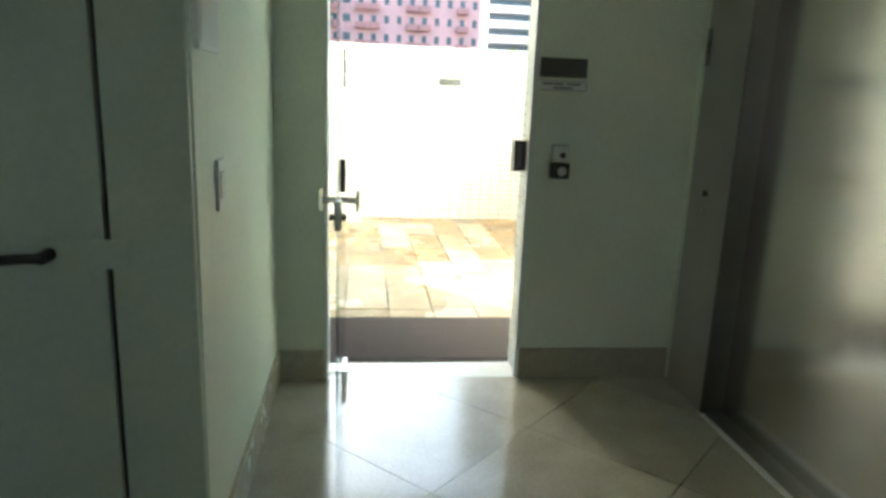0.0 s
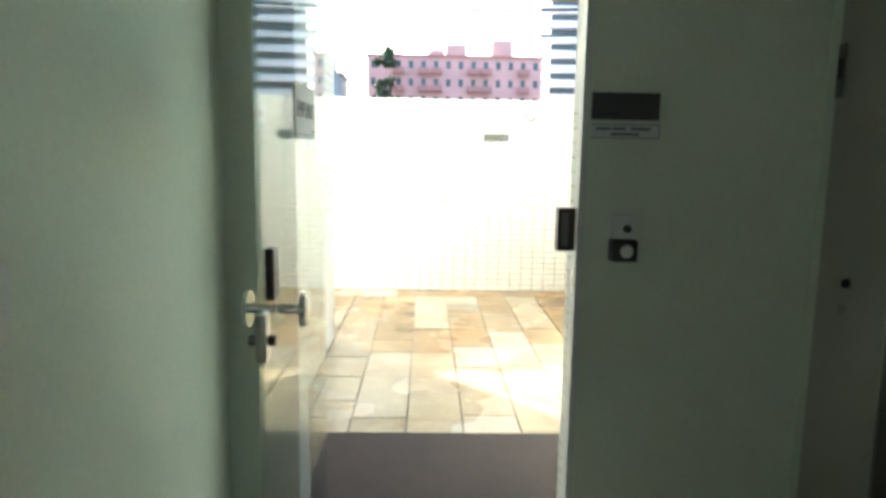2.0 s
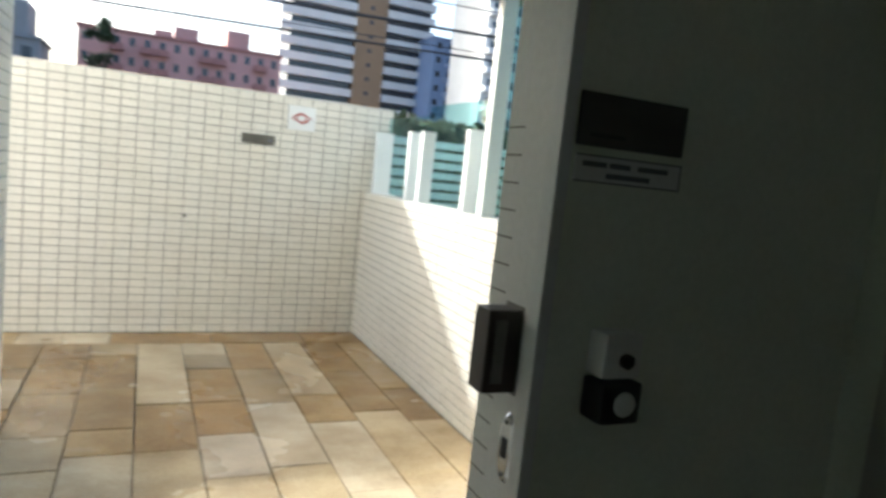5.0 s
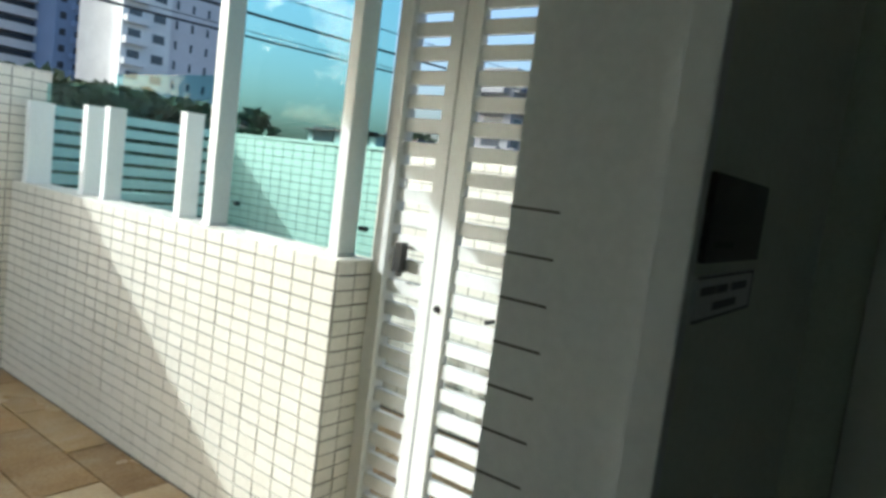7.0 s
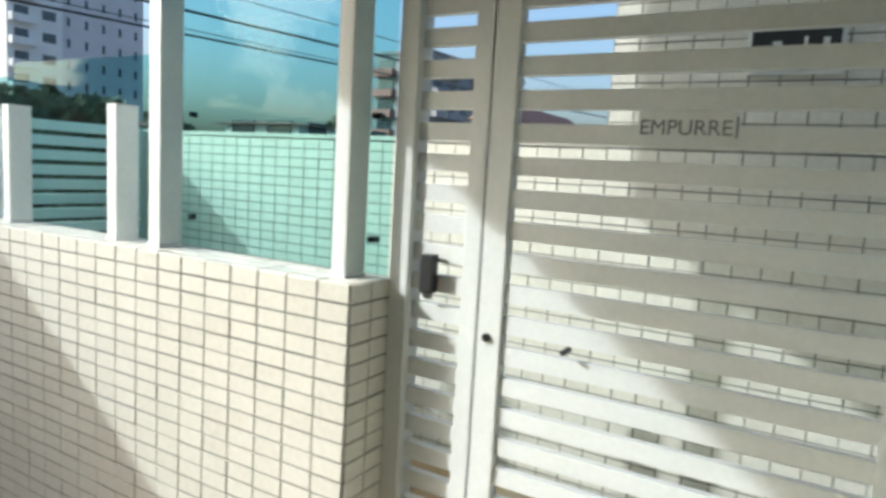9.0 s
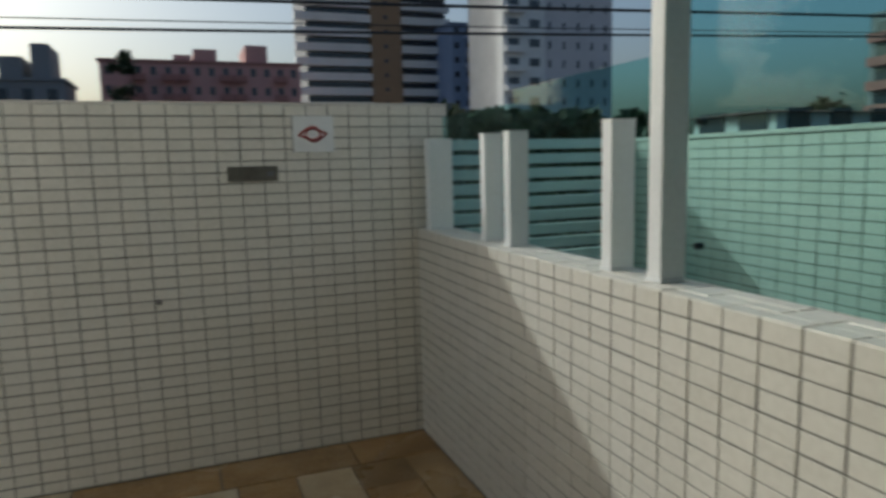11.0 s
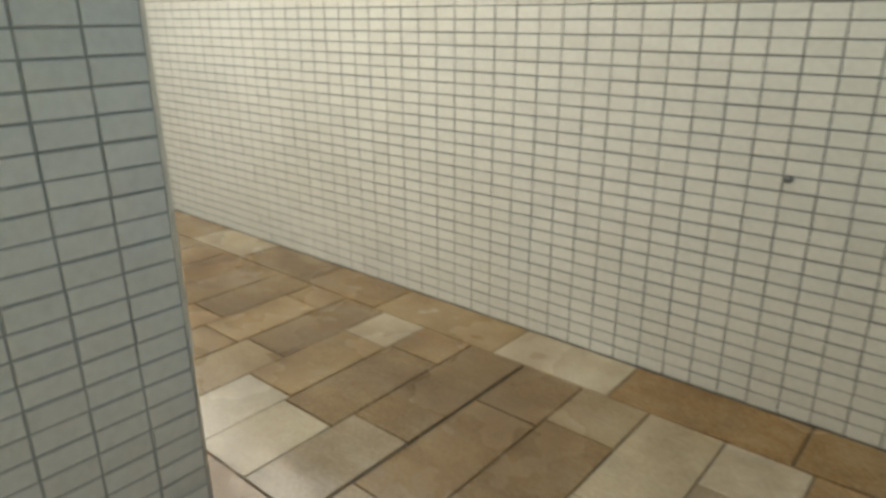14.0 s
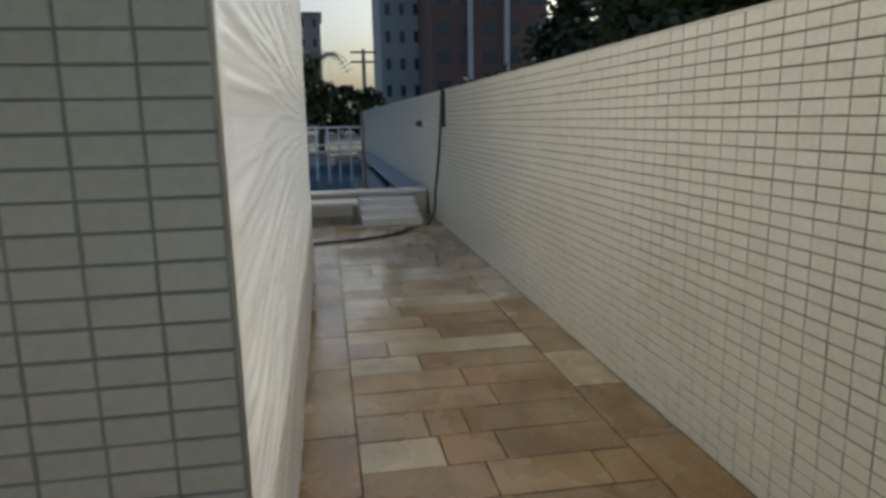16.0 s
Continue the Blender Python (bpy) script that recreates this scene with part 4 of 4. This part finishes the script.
def hedge(x0, x1, y0, y1, h):
    rg = random.Random(33)
    vs, fs = [], []
    for _ in range(6000):
        p = Vector((rg.uniform(x0, x1), rg.uniform(y0, y1), h * (1 - rg.random() ** 2) + rg.gauss(0, 0.05)))
        a = Vector((rg.uniform(-1, 1), rg.uniform(-1, 1), rg.uniform(-1, 1))).normalized() * 0.10
        b = a.cross(Vector((rg.uniform(-1, 1), rg.uniform(-1, 1), rg.uniform(-1, 1)))).normalized() * 0.06
        k = len(vs)
        vs += [tuple(p - a), tuple(p + b), tuple(p + a), tuple(p - b)]
        fs.append((k, k + 1, k + 2, k + 3))
    me = bpy.data.meshes.new("hedge")
    me.from_pydata(vs, [], fs)
    me.materials.append(LEAF)
    tagged(new("hedge", me), "dark clipped hedge behind the yard gate", "hedge", "", "stuff")


hedge(0.35, 3.3, 3.0, 3.9, 1.85)

pole = thing("utility_pole", "grey concrete utility pole with crossarms", "utility pole")
part("pole", cyl_bm((-38, 0.75, -0.1), (-38, 0.75, 5.1), 0.13, 0.09, 12), GREY_R, pole)
for z in (4.9, 4.4):
    part("crossarm", box_bm((-38.05, 0.05, z), (-37.95, 1.45, z + 0.1)), BROWN_R, pole)
for i, (z0, z1) in enumerate(((4.62, 5.55), (5.38, 6.30), (4.9, 5.75), (6.2, 7.2))):
    w = thing("overhead_cable", "black overhead cable along the street", "cable", "overhead cables")
    tube("cable", [(-45, 14 + i * 0.2, z0 - (z1 - z0) * 1.2), (-1.0, 14 + i * 0.2, z0), (25, 14 + i * 0.2, z1), (70, 14 + i * 0.2, z1 + (z1 - z0) * 1.8)], (0.035, 0.045, 0.015, 0.02)[i], WIRE, w)

# ---- floor pieces ----
def lobby_tiles():
    """Square slabs laid at 45 degrees, clipped to the lobby."""
    root = bpy.data.objects["floor_lobby"]
    s, k = 0.60, math.sqrt(0.5)
    for i in range(-14, 15):
        for j in range(-14, 15):
            c = Vector((-1.019 + (i - j) * s * k, -4.961 + (i + j) * s * k, 0))
            if not (-4.2 < c.x < 0.6 and -9.3 < c.y < -3.4):
                continue
            bm = box_bm((-s / 2 + 0.0015, -s / 2 + 0.0015, -0.009), (s / 2 - 0.0015, s / 2 - 0.0015, 0.0))
            bmesh.ops.transform(bm, matrix=Matrix.Translation(c) @ Matrix.Rotation(radians(45), 4, "Z"), verts=bm.verts)
            for co, no in (((-3.4, 0, 0), (-1, 0, 0)), ((WR, 0, 0), (1, 0, 0)), ((0, -8.6, 0), (0, -1, 0)), ((0, IN_Y, 0), (0, 1, 0))):
                geom = list(bm.verts) + list(bm.edges) + list(bm.faces)
                cut = bmesh.ops.bisect_plane(bm, geom=geom, plane_co=co, plane_no=no, clear_outer=True)
                edges = [e for e in cut["geom_cut"] if isinstance(e, bmesh.types.BMEdge)]
                if edges:
                    bmesh.ops.edgeloop_fill(bm, edges=edges)
            if bm.faces:
                part("tile", bm, LOBBY_TILE, root)
            else:
                bm.free()


lobby_tiles()


TONES = (STONE_BROWN, STONE_TAN, STONE_PALE)


def stone(lo, hi, root, rg, joined=None, tone=None):
    j = 0.002
    d = rg.uniform(-0.004, 0.0)
    t = tone if tone is not None else rg.choices((0, 1, 2), (0.5, 0.34, 0.16))[0]
    shape, faces = piece_shape(hi[0] - lo[0] - 2 * j, hi[1] - lo[1] - 2 * j, 0.014, 0.002)
    at = Vector((lo[0] + j, lo[1] + j, -0.014 + d))
    if joined is None:
        me = bpy.data.meshes.new("paving_stone")
        me.from_pydata(shape, [], faces)
        me.materials.append(TONES[t])
        ob = new("paving_stone", me)
        ob.location = at
        ob.parent = root
    else:
        vs, fs = joined[t]
        k = len(vs)
        vs.extend(tuple(at + Vector(p)) for p in shape)
        fs.extend(tuple(k + i for i in f) for f in faces)


# ends and tones of the first stones in each strip, from the boundary wall towards the door
FIRST = {0: ((-0.75, 1), (-1.3, 1)), 1: ((-0.52, 0), (-0.95, 0)), 2: ((-1.35, 2), (-1.75, 1)), 3: ((-0.86, 0), (-1.45, 1)), 4: ((-0.545, 2), (-0.84, 1), (-1.4, 0)),
         5: ((-0.82, 2), (-1.4, 2)), 6: ((-0.55, 1), (-1.15, 0), (-1.7, 0)), 7: ((-0.6, 0), (-1.2, 0), (-1.75, 1))}
ALONG = {0: ((-0.95, 0), (-1.40, 1)), 1: ((-0.5, 0), (-1.05, 0), (-1.40, 2)), 2: ((-0.53, 2), (-1.02, 1), (-1.40, 2)), 3: ((-0.85, 0), (-1.40, 1)), 4: ((-0.45, 0), (-0.9, 1), (-1.40, 0)),
         5: ((-0.8, 0), (-1.05, 0), (-1.40, 2)), 6: ((-0.9, 0), (-1.08, 1), (-1.40, 1)), 7: ((-0.7, 0), (-1.40, 1)), 8: ((-0.8, 0), (-1.40, 1)), 9: ((-1.0, 0), (-1.40, 2))}
BORDER = ((-0.42, 0), (-1.05, 0), (-1.68, 0), (-2.2, 2), (-2.9, 1), (-3.42, 0), (-4.0, 0))


def paving():
    rg = random.Random(12)
    root = bpy.data.objects["floor_terrace"]
    rest = [([], []), ([], []), ([], [])]
    W = 0.262

    def strips(x_hi, x_lo, y_lo, y_hi, first=None):
        x, n = x_hi, 0
        while x > x_lo + 0.02:
            a = max(x - W, x_lo)
            y = y_hi
            told = list(first.get(n, ())) if first else []
            while y > y_lo + 0.02:
                tone = None
                if told:
                    b, tone = told.pop(0)
                else:
                    L = rg.uniform(0.4, 1.1) if rg.random() < 0.85 else rg.uniform(0.25, 0.4)
                    b = max(y - L, y_lo)
                if b - y_lo < 0.15:
                    b = y_lo
                if tone is None and b < -1.9 and x > -2.0:
                    tone = rg.choices((0, 1, 2), (0.04, 0.26, 0.70))[0]
                if tone is None and x < -2.0:
                    tone = rg.choices((0, 1, 2), (0.7, 0.25, 0.05) if b > -0.95 else (0.25, 0.45, 0.3))[0]
                stone((a, b), (x, y), root, rg, None if x > -6.5 else rest, tone)
                y = b
            x, n = a, n + 1

    strips(0.0, -0.2, OUT_Y, -0.275, {0: FIRST[0]})
    strips(-0.2, -2.04, OUT_Y, -0.275, {k - 1: v for k, v in FIRST.items() if k})
    strips(-2.04, -28.0, -1.40, -0.275, ALONG)
    x = 0.0
    for e, tone in BORDER:
        stone((e, -0.275), (x, 0.0), root, rg, None, tone)
        x = e
    for yb, yt, xs, xe in ((-0.275, 0.0, BORDER[-1][0], -28.0), (-1.70, -1.40, -2.04, -28.0)):
        x = xs
        while x > xe:
            L = rg.uniform(0.4, 0.85)
            stone((x - L, yb), (x, yt), root, rg, None if x > -6.5 else rest)
            x -= L
    # pool side beyond the building, and the entry yard
    x = -7.42
    while x > -28:
        y = -1.70
        while y > -12:
            L = rg.uniform(0.4, 0.9)
            stone((x - W, y - L), (x, y), root, rg, rest)
            y -= L
        x -= W
    x = 1.44
    while x > 0.5:
        y = 0.0
        while y > -3.8:
            L = rg.uniform(0.4, 0.9)
            stone((max(x - W, 0.22), max(y - L, -3.84)), (x, y), root, rg, rest)
            y -= L
        x -= W
    for t, (vs, fs) in enumerate(rest):
        me = bpy.data.meshes.new("paving_rest")
        me.from_pydata(vs, [], fs)
        me.materials.append(TONES[t])
        ob = new("paving_rest", me)
        ob.parent = root
        ob["kind"] = "stuff"


paving()

# ---- wall tiles ----
tile_field(far, (0.18, TILE_D, 0.0), (-1, 0, 0), (0, 0, 1), (0, -1, 0), 264, 33, (6, 18, 8, 32), seed=3)
tile_field(low, (TILE_D, 0.0, 0.0), (0, -1, 0), (0, 0, 1), (-1, 0, 0), 25, 21, (10, 25, 6, 21), seed=4, pu=2.649 / 25)
tile_field(low, (TILE_D, -2.655 + TILE_D, 0.0), (1, 0, 0), (0, 0, 1), (0, -1, 0), 2, 21, seed=5, pu=0.082)
tile_field(low, (0.0, 0.0, LOW - TILE_D), (0, -1, 0), (1, 0, 0), (0, 0, 1), 25, 3, seed=6, pu=2.649 / 25, pv=0.0565, name="coping_tile")
tile_field(side, (WL - TILE_D, OUT_Y, 0.0), (0, 1, 0), (0, 0, 1), (1, 0, 0), 20, 50, (10, 20, 10, 34), seed=7, pu=(PC - OUT_Y) / 20)
tile_field(beam, (0.30, BEAM_Y + TILE_D, BEAM_Z), (-1, 0, 0), (0, 0, 1), (0, -1, 0), 23, 7, seed=8)
tile_field(outer, (1.45 + TILE_D, 0.3, 0.0), (0, -1, 0), (0, 0, 1), (-1, 0, 0), 48, 29, seed=10, pv=1.518 / 29)
tile_field(outer, (1.45 + TILE_D, -2.81, 1.5205), (0, -1, 0), (0, 0, 1), (-1, 0, 0), 21, 23, seed=14)
reveal = thing("wall_reveal_joints", "dark joint ends on the white door reveal", "wall", "", "structure")
for k in range(29):
    z = 1.377 - 0.0465 * k
    part("joint", box_bm((DOOR_R - 0.0086, OUT_Y - 0.054, z), (DOOR_R - 0.0079, OUT_Y + 0.0005, z + 0.0028)), GROUT_WALL, reveal)
